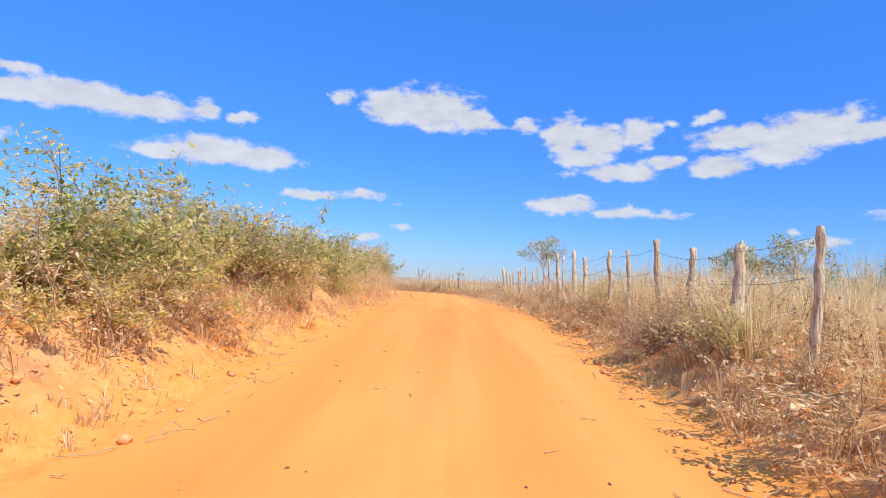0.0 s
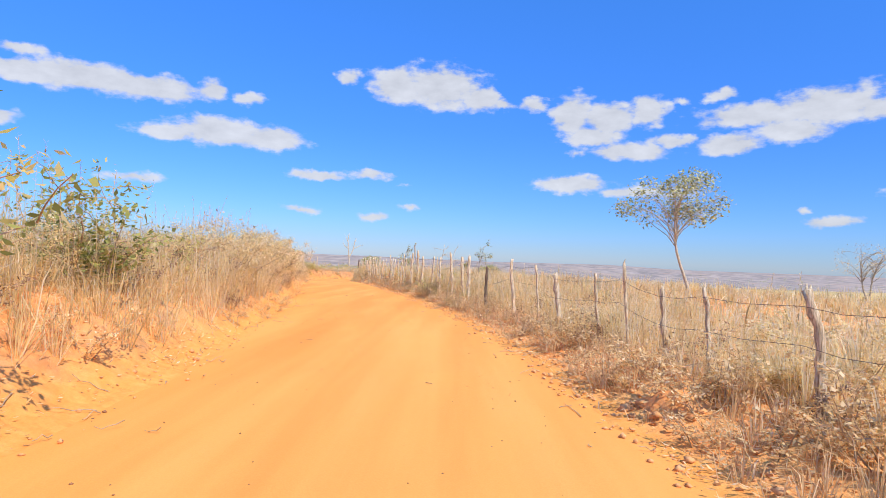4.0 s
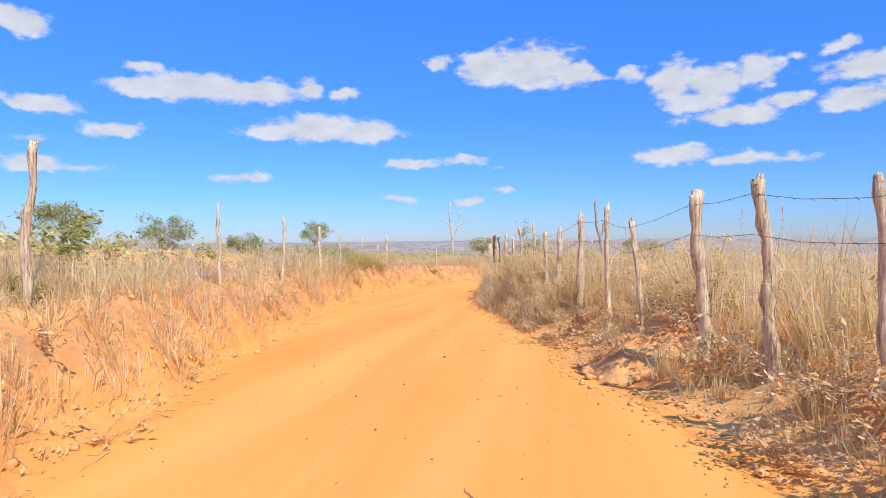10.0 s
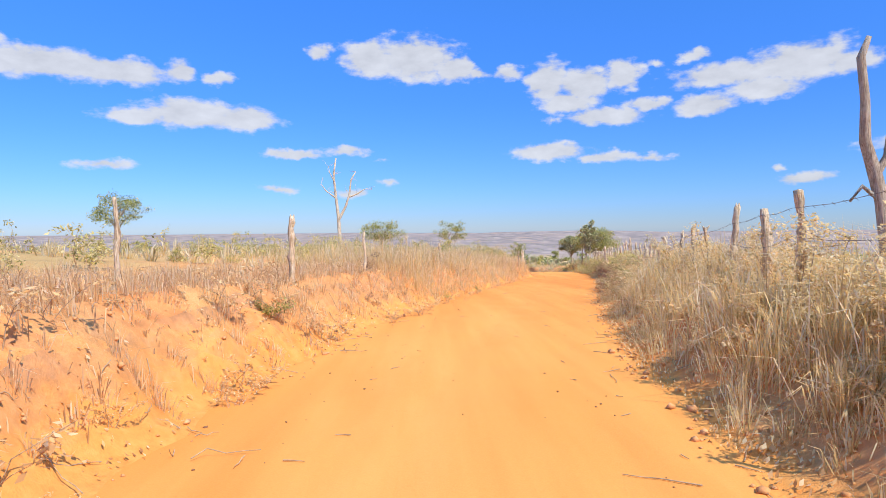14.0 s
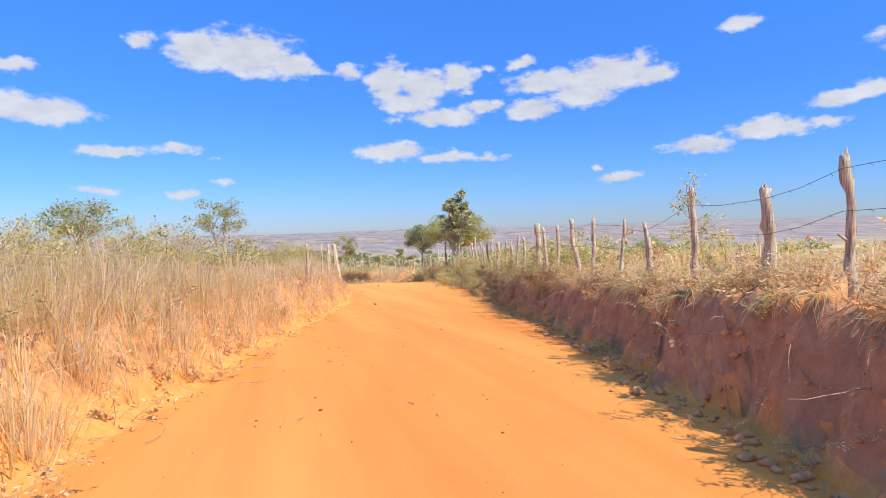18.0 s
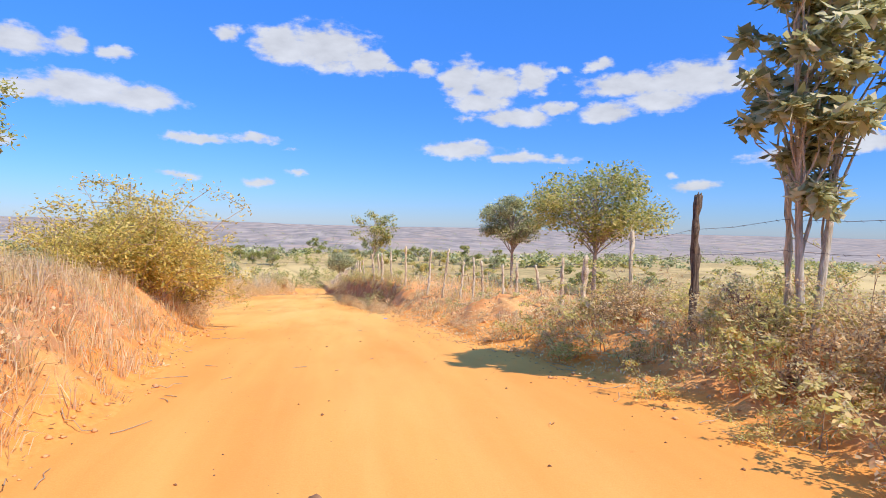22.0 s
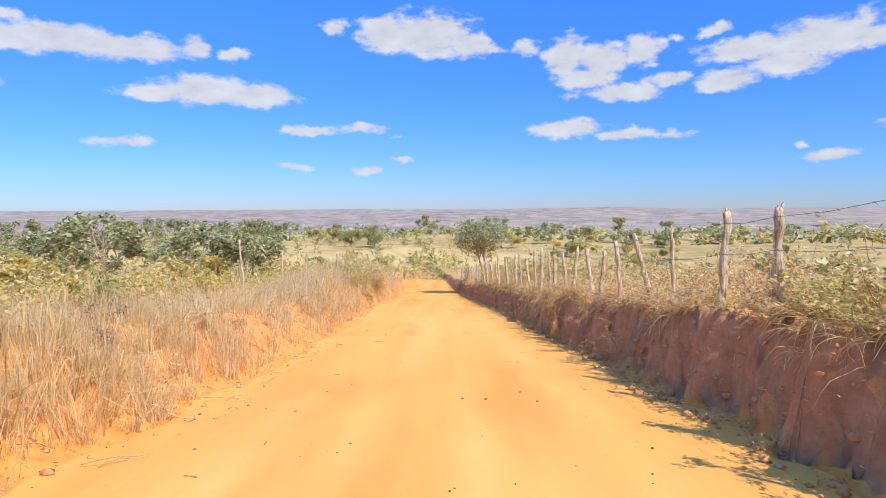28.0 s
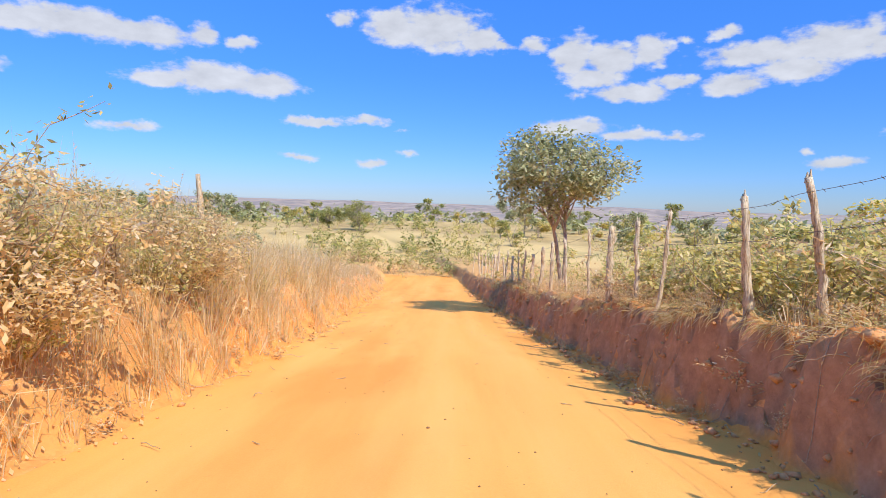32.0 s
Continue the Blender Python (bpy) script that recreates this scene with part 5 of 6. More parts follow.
def undergrowth(kinds, y0, y1, u0, u1, n, s0, s1, wide=1.0, source=_arrays):
    """Shrubs too many to count, joined by their leaf."""
    for _ in range(n):
        kind = kinds[int(_s.integers(0, len(kinds)))]
        y, u, size, a = _s.uniform(y0, y1), _s.uniform(u0, u1), _s.uniform(s0, s1), _s.uniform(0, 6.28)
        if 295 < y < 309 and abs(u) < 6:
            continue
        x = float(centre(y)) + u
        turn = np.array([(math.cos(a) * wide, math.sin(a) * wide, 0), (-math.sin(a) * wide, math.cos(a) * wide, 0), (0, 0, 1)]) * size
        at = np.array((x, y, float(ground_z(x, y)) - 0.03))
        for src, mat in zip(source[kind, int(_s.integers(0, 4))], (TWIG, SHRUB_KINDS[kind][0])):
            v = np.concatenate(src.v) @ turn + at
            heap = _heap.setdefault(mat.name, [mat, [], [], 0])
            heap[1].append(v), heap[2].append(np.concatenate(src.q) + heap[3])
            heap[3] += len(v)


def gather_undergrowth():
    for mat, v, q, n in _heap.values():
        tagged(new("undergrowth", mesh_from("undergrowth", np.concatenate(v), np.concatenate(q), mat)), "tangled " + mat.name.replace("_", " ") + " of dense roadside undergrowth", "undergrowth", kind="stuff")


# left bank, from the start of the road onwards
thicket(["yellow", "yellow", "green", "yellow"], -2, 16, -5.6, -4.0, 24, 1.2, 1.75)
thicket(["yellow", "weed", "yellow"], 0, 26, -4.4, -3.6, 26, 0.75, 1.1)
undergrowth(["straw", "yellow", "weed"], -2, 30, -4.8, -3.5, 70, 0.6, 1.1, 1.0, _middling)
thicket(["yellow", "dry"], 10, 26, -5.2, -4.2, 14, 0.9, 1.4)
plant("green", 41.0, -4.3, 1.95), plant("green", 41.7, -4.6, 1.8), plant("yellow", 35.5, -4.6, 2.05), plant("low", 36.2, -4.9, 2.1), plant("yellow", 34.8, -5.0, 2.0)
plant("green", 46.0, -4.6, 1.7), plant("green", 46.8, -4.9, 1.5)
thicket(["yellow", "green"], 26, 33, -5.0, -4.2, 5, 1.2, 1.6)
thicket(["green", "yellow"], 40, 44, -5.2, -4.4, 4, 1.4, 1.9)
thicket(["yellow", "dry", "yellow"], 30, 40, -5.4, -4.6, 6, 1.1, 1.5)
thicket(["yellow", "dry"], 46, 58, -5.8, -4.4, 8, 0.9, 1.5)
thicket(["dry", "yellow", "yellow"], 58, 67, -5.8, -4.7, 5, 1.3, 1.9)
thicket(["green", "yellow", "dry"], 66, 73, -5.4, -4.2, 8, 1.1, 1.8)
thicket(["yellow", "dry", "green"], 73, 84, -6.2, -4.4, 12, 0.9, 1.6)
thicket(["yellow", "green", "weed"], 80.5, 89, -5.6, -4.5, 9, 0.9, 1.4)
thicket(["dry", "yellow"], 108, 111, -3.6, -3.0, 2, 0.7, 0.9)
thicket(["yellow", "green"], 110, 117, -6.3, -4.4, 10, 0.8, 1.3)
thicket(["yellow", "low", "yellow"], 112.6, 117.5, -4.5, -3.4, 14, 0.75, 1.0)
thicket(["yellow", "low", "green"], 174, 186, -6.5, -4.0, 12, 0.8, 1.3)
for y, u, size in ((195.6, -3.9, 2.3), (194.6, -3.5, 1.8), (197.0, -3.3, 1.9), (196.4, -4.7, 2.1), (193.4, -4.4, 1.4), (196.8, -3.7, 1.3)):
    plant("gold", y, u, size)
thicket(["yellow", "yellow", "gold"], 198, 202, -6.0, -4.4, 8, 1.2, 1.7)
thicket(["low", "low", "yellow"], 254, 266, -5.4, -3.8, 44, 0.85, 1.35)
thicket(["yellow", "yellow", "low"], 264, 276, -6.8, -5.2, 8, 1.0, 1.5)
undergrowth(["yellow", "low", "green"], 84, 110, -16, -6.0, 46, 0.6, 1.2)
undergrowth(["dry", "yellow"], -4, 84, -9, -5.5, 60, 0.8, 1.4)
undergrowth(["low", "yellow"], 118, 150, -24, -7.5, 70, 0.6, 1.2, 1.0, _middling)
undergrowth(["green", "yellow", "yellow", "low"], 150, 176, -26, -6.0, 80, 0.8, 1.5, 1.0, _middling)
undergrowth(["green", "yellow", "low"], 176, 204, -26, -6.5, 70, 0.8, 1.7)
undergrowth(["low", "yellow", "green", "low"], 205, 236, -34, -7.5, 150, 0.8, 2.0)
undergrowth(["yellow", "low", "green"], 206, 236, -7.2, -5.0, 60, 0.7, 1.2, 1.0, _middling)
undergrowth(["yellow", "low", "yellow"], 232, 276, -11, -5.6, 130, 0.6, 1.1)
undergrowth(["low", "yellow", "low"], 236, 300, -40, -9.0, 240, 0.9, 2.0)
undergrowth(["yellow", "green", "low"], 300, 420, -70, 40, 260, 1.2, 2.8)
undergrowth(["dry", "low", "dry"], 300, 330, -14, 14, 70, 0.5, 1.0, 1.3)
undergrowth(["dry", "green", "low", "dry"], 310, 320, -8, 8, 46, 0.9, 1.5, 1.2)
undergrowth(["green", "low", "yellow"], 320, 345, -10, 10, 50, 1.1, 2.0, 1.2)
thicket(["yellow", "green", "low"], 256, 268, -4.2, -3.3, 12, 0.4, 0.7, 1.2)
thicket(["dry", "yellow"], 2, 14, -4.4, -3.7, 8, 0.5, 0.7)
thicket(["green", "yellow"], 17, 24, -4.6, -3.8, 7, 1.1, 1.6)
# right bank
thicket(["dry"], 0, 36, 3.0, 3.9, 14, 0.4, 0.7)
thicket(["dry", "dry", "yellow"], 5, 16, 3.1, 3.9, 10, 0.7, 1.05)
thicket(["yellow"], 148.4, 151.6, 3.4, 4.3, 10, 0.45, 0.7, 1.1)
thicket(["yellow", "green", "yellow"], 158, 171, -8.5, -6.0, 9, 1.2, 1.8)
thicket(["dry", "low"], 58, 75, 3.2, 4.2, 10, 0.5, 0.9)
thicket(["dry"], 36, 100, 2.7, 3.4, 14, 0.25, 0.45)
thicket(["low", "green"], 105, 112, 3.4, 4.2, 4, 0.9, 1.3)
thicket(["dry", "low"], 134, 146, 2.6, 4.2, 8, 0.4, 0.8)
thicket(["low", "yellow"], 143, 147, 3.2, 4.6, 8, 0.5, 0.7, 1.2)
thicket(["dry", "low"], 147, 180, 3.1, 4.4, 60, 0.2, 0.42, 1.3)
thicket(["yellow", "dry"], 238, 268, 3.4, 3.9, 70, 0.2, 0.42, 1.3)
undergrowth(["low"], 246.0, 246.6, 3.1, 3.3, 3, 0.3, 0.4, 1.0, _middling)
thicket(["dry", "dry", "low"], 210, 290, 3.45, 4.1, 120, 0.18, 0.36, 1.4)
thicket(["yellow", "dry", "low"], 182, 193, 5.4, 7.6, 16, 0.75, 1.1)
thicket(["dry", "yellow", "dry"], 170, 187, 4.0, 5.4, 50, 0.35, 0.68, 1.2)
thicket(["yellow", "dry", "low"], 162, 184, 3.4, 5.0, 34, 0.4, 0.75, 1.25)
thicket(["dry", "yellow", "low"], 175, 190, 5.2, 7.2, 18, 0.7, 1.0)
thicket(["dry", "weed"], 203, 214, 2.6, 3.9, 22, 0.35, 0.6, 1.2)
thicket(["dry"], 212, 222, 3.0, 3.5, 14, 0.4, 0.7, 1.2)
thicket(["dry"], 233, 247, 3.2, 3.7, 16, 0.3, 0.5, 1.3)
thicket(["yellow", "low"], 207, 230, 3.8, 5.2, 34, 0.4, 0.75, 1.2)
thicket(["low", "yellow", "weed"], 263, 273, -4.8, -3.7, 16, 0.9, 1.35)
undergrowth(["dry"], -4, 140, 2.7, 4.4, 260, 0.25, 0.55, 1.2)
undergrowth(["dry", "yellow"], 150, 174, 3.2, 5.5, 60, 0.25, 0.5)
undergrowth(["yellow", "yellow", "dry", "low"], 150, 192, 5.2, 18, 140, 0.6, 1.2)
undergrowth(["yellow", "low", "dry"], 190, 228, 6.5, 22, 130, 0.4, 0.9)
undergrowth(["yellow", "low", "yellow"], 226, 252, 4.4, 14, 130, 0.5, 1.0)
undergrowth(["yellow", "yellow", "dry", "yellow", "low"], 250, 278, 4.5, 12, 130, 0.8, 1.3, 1.1, _middling)
undergrowth(["low", "low", "yellow", "weed"], 250, 274, 4.2, 7.0, 75, 0.95, 1.35, 1.1, _middling)
undergrowth(["dry", "low", "weed"], 226, 250, 4.3, 8.0, 50, 0.6, 1.0, 1.1, _middling)
undergrowth(["yellow", "low"], 272, 304, 3.8, 16, 90, 0.6, 1.0)
undergrowth(["low", "yellow", "dry"], 150, 300, 20, 60, 160, 0.8, 1.8)
undergrowth(["weed", "low", "weed"], 146, 180, 3.35, 3.9, 60, 0.25, 0.5, 1.4, _middling)
undergrowth(["low", "weed", "yellow"], 206, 236, 3.5, 4.4, 70, 0.35, 0.7, 1.3, _middling)
# withered weeds on the verges and along the crest of the cut
undergrowth(["weed", "weed", "dry"], -6, 60, 2.8, 4.4, 190, 0.35, 0.75, 1.3, _middling)
undergrowth(["weed", "weed", "dry"], 60, 104, 2.9, 4.6, 130, 0.35, 0.75, 1.3, _middling)
undergrowth(["weed", "dry"], 118, 135, 2.8, 4.6, 34, 0.25, 0.55, 1.3, _middling)
undergrowth(["weed", "weed", "dry", "low"], 135, 148, 2.2, 4.6, 74, 0.35, 0.8, 1.3, _middling)
undergrowth(["weed", "dry"], 146, 180, 3.3, 4.8, 170, 0.25, 0.5, 1.5, _middling)
undergrowth(["weed", "dry"], 206, 290, 3.4, 4.6, 260, 0.22, 0.45, 1.5, _middling)
undergrowth(["weed", "low", "yellow"], 164, 192, 3.6, 5.8, 130, 0.4, 0.85, 1.2, _middling)
undergrowth(["weed", "dry"], -6, 84, -4.6, -3.0, 120, 0.25, 0.55, 1.3, _middling)
undergrowth(["weed", "dry"], 84, 300, -5.2, -2.7, 420, 0.2, 0.5, 1.3)
undergrowth(["weed", "dry"], 84, 262, -4.4, -2.7, 150, 0.16, 0.36, 1.3, _middling)
undergrowth(["low", "low", "yellow"], 163, 172, 3.7, 5.6, 40, 0.7, 1.1, 1.1, _middling)
undergrowth(["weed", "dry", "low"], 188, 206, 4.2, 9.0, 120, 0.25, 0.5, 1.4)
undergrowth(["weed", "dry"], 192, 204, 3.2, 6.0, 46, 0.2, 0.4, 1.5, _middling)
undergrowth(["weed", "dry"], 208, 292, 2.85, 3.35, 120, 0.14, 0.32, 1.3, _middling)
undergrowth(["weed", "dry"], 146, 182, 2.7, 3.2, 46, 0.14, 0.32, 1.3, _middling)
undergrowth(["dead"], 2, 84, -5.0, -3.7, 46, 0.4, 0.9, 1.1, _middling)
undergrowth(["dead", "dead", "green"], 84, 265, -5.6, -3.4, 80, 0.25, 0.6, 1.1, _middling)
undergrowth(["dead"], -4, 60, 3.6, 5.4, 60, 0.4, 0.9, 1.1, _middling)
undergrowth(["dead", "dead", "low"], 60, 148, 3.3, 5.2, 70, 0.4, 0.85, 1.1, _middling)
undergrowth(["dead", "weed"], 174, 192, 4.4, 6.4, 26, 0.4, 0.8, 1.1, _middling)
# pale dry brush on both banks
undergrowth(["straw"], 54, 67, -5.2, -4.1, 24, 1.1, 1.9, 1.0, _middling)
undergrowth(["straw"], 66, 72, -5.0, -4.0, 16, 1.3, 2.0, 1.0, _middling)
undergrowth(["straw"], 72, 78, -5.0, -4.3, 8, 0.9, 1.4, 1.0, _middling)
undergrowth(["straw"], 99, 112, 3.0, 4.4, 22, 0.7, 1.1, 1.0, _middling)
undergrowth(["straw"], 103, 110, -4.6, -3.4, 12, 0.6, 0.95, 1.0, _middling)
undergrowth(["straw"], 118, 134, 3.3, 4.8, 34, 0.7, 1.15, 1.0, _middling)
undergrowth(["straw"], 79.5, 87, -5.2, -3.7, 18, 0.7, 1.15, 1.0, _middling)
undergrowth(["straw"], 263, 271, -4.8, -3.5, 18, 1.0, 1.6, 1.0, _middling)
undergrowth(["straw"], 36, 46, -5.0, -4.3, 8, 0.9, 1.3, 1.0, _middling)
undergrowth(["straw"], 36, 96, 4.0, 5.2, 34, 0.6, 1.0, 1.0, _middling)
undergrowth(["straw", "yellow"], 180, 192, 4.6, 7.0, 16, 0.7, 1.0, 1.0, _middling)
gather_undergrowth()

# ---------------------------------------------------------------- grass
HEAPS = [(84.3, 3.9, 1.05), (71.3, 3.6, 0.8), (93.6, 3.25, 0.85), (99.4, 5.4, 1.0), (173.6, 3.5, 0.5), (196.5, 4.95, 1.9), (44.0, 3.0, 0.5)]


def grass(name, y0, y1, side, near, far, per_m2, height, mat, label, seed, width=0.0044, fade=0.0, gaps=0.2, low=0.45, droop=0.42, many=24):
    """One sward: tufts of curved blades that fan out and lean, on one side of the road, from near to far metres outside its edge."""
    rng = np.random.default_rng(seed)
    n = int((y1 - y0) * (far - near) * per_m2 * (1.0 if width < 0.01 else 0.8))
    m = max(n // many, 1)
    cy, cd = rng.uniform(y0, y1, m), near + (far - near) * rng.uniform(0, 1, m) ** (1 + fade)
    keep = ripple(cy, cd * 2.5 + 31 * side, 1.7, seed % 5) > -1 + 2 * gaps * rng.uniform(0.3, 1.2, m)
    if side > 0:
        hi = edges(cy)[1]
        for hy, hu, hr in HEAPS:
            keep &= (cy - hy) ** 2 + (cd + hi - hu) ** 2 > hr ** 2
    cy, cd = cy[keep], cd[keep]
    if not len(cy):
        return
    m = len(cy)
    idx = rng.integers(0, m, int(n * keep.mean()))
    n = len(idx)
    a = rng.uniform(0, 2 * np.pi, n)
    r = np.abs(rng.normal(0, 0.1, n))
    y, d = cy[idx] + np.sin(a) * r, cd[idx] + np.cos(a) * r * side
    d = d if near < 0 else np.abs(d) + 0.02
    lo, hi = edges(y)
    x = centre(y) + (hi + d if side > 0 else lo - d)
    z = ground_z(x, y)
    tall = height * (0.35 + 0.95 * rng.beta(1.6, 1.6, m))[idx] * rng.beta(2.6, 1.5, n) * 1.5 * np.clip(low + d / 1.5, low, 1.0)
    tall = tall * np.clip(0.85 + 0.55 * ripple(x, y, 1.6, 4), 0.35, 1.35)
    bend = np.minimum(rng.gamma(1.5, droop, n) * (0.6 + r / 0.13), 1.5)
    swirl = a + rng.normal(0, 0.5, n)
    dx = np.cos(swirl) * 0.85 + rng.normal(0, 0.5, m)[idx]
    dy = np.sin(swirl) * 0.85 + rng.normal(0, 0.5, m)[idx]
    bend = np.minimum(bend, 0.95 / np.maximum(np.hypot(dx, dy), 0.3))
    tall = np.minimum(tall, height * 1.4)
    w = width * rng.uniform(0.45, 1.6, n)
    t = rng.uniform(0, 2 * np.pi, n)
    s = np.stack([np.cos(t) * w, np.sin(t) * w, rng.normal(0, 0.35, n) * w], -1)
    p0 = np.stack([x, y, z - 0.02], -1)
    p1 = p0 + np.stack([dx * bend * tall * 0.3, dy * bend * tall * 0.3, tall * 0.58], -1)
    p2 = p0 + np.stack([dx * bend * tall * 0.9, dy * bend * tall * 0.9, tall * np.clip(1.0 - bend * 0.48, 0.15, 1)], -1)
    v = np.stack([p0 - s, p0 + s, p1 + s * 0.9, p1 - s * 0.9, p2], 1).reshape(-1, 3)
    i = np.arange(n)[:, None] * 5
    me = mesh_from(name, v, [i + np.array([[0, 1, 2, 3]]), i + np.array([[3, 2, 4]])], mat)
    tagged(new(name, me), label, "grass", kind="stuff")


TALL, LOW_, FIELD = "tall dry straw-coloured grass on the roadside bank", "low reddish dry grass and weeds on bare earth", "field of tall dry grass behind the fence"
grass("dry_grass", -6, 36, -1, 0.1, 4.5, 230, 0.4, PINK_STRAW, LOW_, 1, droop=0.5)
grass("dry_grass", -6, 28, -1, 1.6, 5.0, 200, 0.75, STRAW, TALL, 28, droop=0.4)
grass("dry_grass", 19, 60, -1, 0.6, 5.0, 330, 1.1, STRAW, TALL, 2, gaps=0.12)
grass("dry_grass", 56, 74, -1, 0.6, 5.0, 360, 1.25, STRAW, TALL, 3, gaps=0.08)
grass("dry_grass", 72, 84, -1, 0.8, 5.0, 260, 0.75, STRAW, TALL, 30, gaps=0.2)
grass("dry_grass", 82, 94, -1, 0.15, 2.6, 330, 0.68, STRAW, TALL, 4, gaps=0.35, droop=0.5)
grass("dry_grass", 94, 102, -1, 0.3, 2.2, 300, 0.6, STRAW, TALL, 35, gaps=0.5, droop=0.5)
grass("dry_grass", 102, 110.5, -1, 0.2, 2.6, 420, 0.85, STRAW, TALL, 37, gaps=0.15, droop=0.5)
grass("dry_grass", 84, 135, -1, 0.1, 5, 120, 0.34, PINK_STRAW, LOW_, 5, gaps=0.35)
grass("dry_grass", 110, 142, -1, 0.2, 3.5, 150, 0.4, PINK_STRAW, LOW_, 6, gaps=0.35)
grass("dry_grass", 136, 164, -1, 0.2, 5.0, 330, 1.0, STRAW, TALL, 7, gaps=0.1)
grass("dry_grass", 158, 178, -1, 0.3, 3.8, 300, 0.7, STRAW, TALL, 31, gaps=0.15)
grass("dry_grass", 160, 197, -1, 0.15, 4.5, 280, 0.42, PINK_STRAW, LOW_, 8, gaps=0.2)
grass("dry_grass", 176, 196, -1, 0.4, 3.5, 220, 0.52, STRAW, TALL, 9, gaps=0.2)
grass("dry_grass", 196, 236, -1, 0.1, 2.6, 360, 0.55, STRAW, TALL, 10, gaps=0.12, low=0.6)
grass("dry_grass", 211, 229, -1, 0.25, 2.0, 380, 0.62, STRAW, TALL, 40, width=0.006, gaps=0.1, low=0.6, droop=0.5)
grass("dry_grass", 230, 244, -1, 0.1, 2.3, 420, 0.55, STRAW, TALL, 11, gaps=0.25, droop=0.5)
grass("dry_grass", 243, 256, -1, 0.1, 2.6, 400, 0.95, STRAW, TALL, 41, width=0.006, gaps=0.1, low=0.6, droop=0.5)
grass("dry_grass", 228, 258, -1, 2.2, 6.0, 120, 0.4, STRAW, TALL, 36, gaps=0.45, droop=0.5)
grass("dry_grass", 254, 265, -1, 0.2, 3.4, 300, 0.7, STRAW, TALL, 12, gaps=0.25)
grass("dry_grass", 263, 284, -1, 0.1, 3.6, 400, 1.25, STRAW, TALL, 27, gaps=0.08)
grass("dry_grass", 282, 304, -1, 0.2, 4.5, 150, 0.7, STRAW, TALL, 26, gaps=0.2)
grass("dry_grass", -6, 60, 1, 0.3, 1.6, 230, 0.45, PINK_STRAW, LOW_, 13, gaps=0.25, droop=0.5)
grass("dry_grass", -6, 19, 1, 0.9, 5.5, 280, 1.1, STRAW, FIELD, 14, gaps=0.05)
grass("dry_grass", 18, 60, 1, 1.4, 5.5, 270, 0.8, STRAW, FIELD, 29, gaps=0.05)
grass("dry_grass", 58, 104, 1, 1.2, 5.5, 290, 1.0, STRAW, FIELD, 15, gaps=0.03)
grass("dry_grass", 58, 100, 1, 0.5, 2.2, 260, 0.42, STRAW, LOW_, 16, gaps=0.3, droop=0.6)
grass("dry_grass", 98, 112.4, 1, 0.0, 3.0, 400, 0.9, STRAW, TALL, 17, width=0.0055, gaps=0.12, low=0.4, droop=0.8)
grass("dry_grass", 111, 122, 1, 0.4, 3.0, 380, 0.6, STRAW, TALL, 32, gaps=0.15, droop=0.6)
grass("dry_grass", 120, 147, 1, 0.2, 4, 270, 0.65, STRAW, TALL, 18, gaps=0.2)
grass("dry_grass", 117, 136, 1, 0.6, 2.6, 360, 0.85, STRAW, TALL, 38, width=0.006, gaps=0.22, low=0.5, droop=0.6)
grass("dry_grass", 79, 87.5, -1, 0.3, 2.8, 430, 0.95, STRAW, TALL, 39, width=0.006, gaps=0.15, droop=0.5)
grass("dry_grass", 145, 176, 1, 0.5, 5, 130, 0.38, STRAW, LOW_, 19, gaps=0.25)
grass("dry_grass", 174, 206, 1, 0.8, 7, 110, 0.45, STRAW, TALL, 20, gaps=0.25)
grass("dry_grass", 203, 214, 1, -0.9, -0.05, 300, 0.6, STRAW, "tangled dry straw at the foot of the bank", 33, gaps=0.25, droop=0.8)
grass("dry_grass", 213, 224, 1, -0.3, 0.15, 380, 0.8, STRAW, "tangled dry straw at the foot of the bank", 34, gaps=0.35, droop=0.8)
grass("dry_grass", 204, 300, 1, 0.45, 5, 120, 0.38, STRAW, LOW_, 21, gaps=0.25)
grass("field_grass", -6, 125, 1, 5, 30, 34, 0.85, STRAW, FIELD, 22, width=0.014, fade=0.6, gaps=0.0)
grass("field_grass", 120, 300, 1, 4, 36, 9, 0.75, STRAW, "thin dry grass in the sloping field", 23, width=0.016, fade=0.6, gaps=0.1)
grass("field_grass", -6, 84, -1, 4.5, 14, 22, 0.95, STRAW, "dry grass behind the bank", 24, width=0.014, fade=0.5, gaps=0.02)
grass("field_grass", 135, 300, -1, 4.5, 26, 9, 0.75, STRAW, "thin dry grass on the rise", 25, width=0.016, fade=0.5, gaps=0.05)

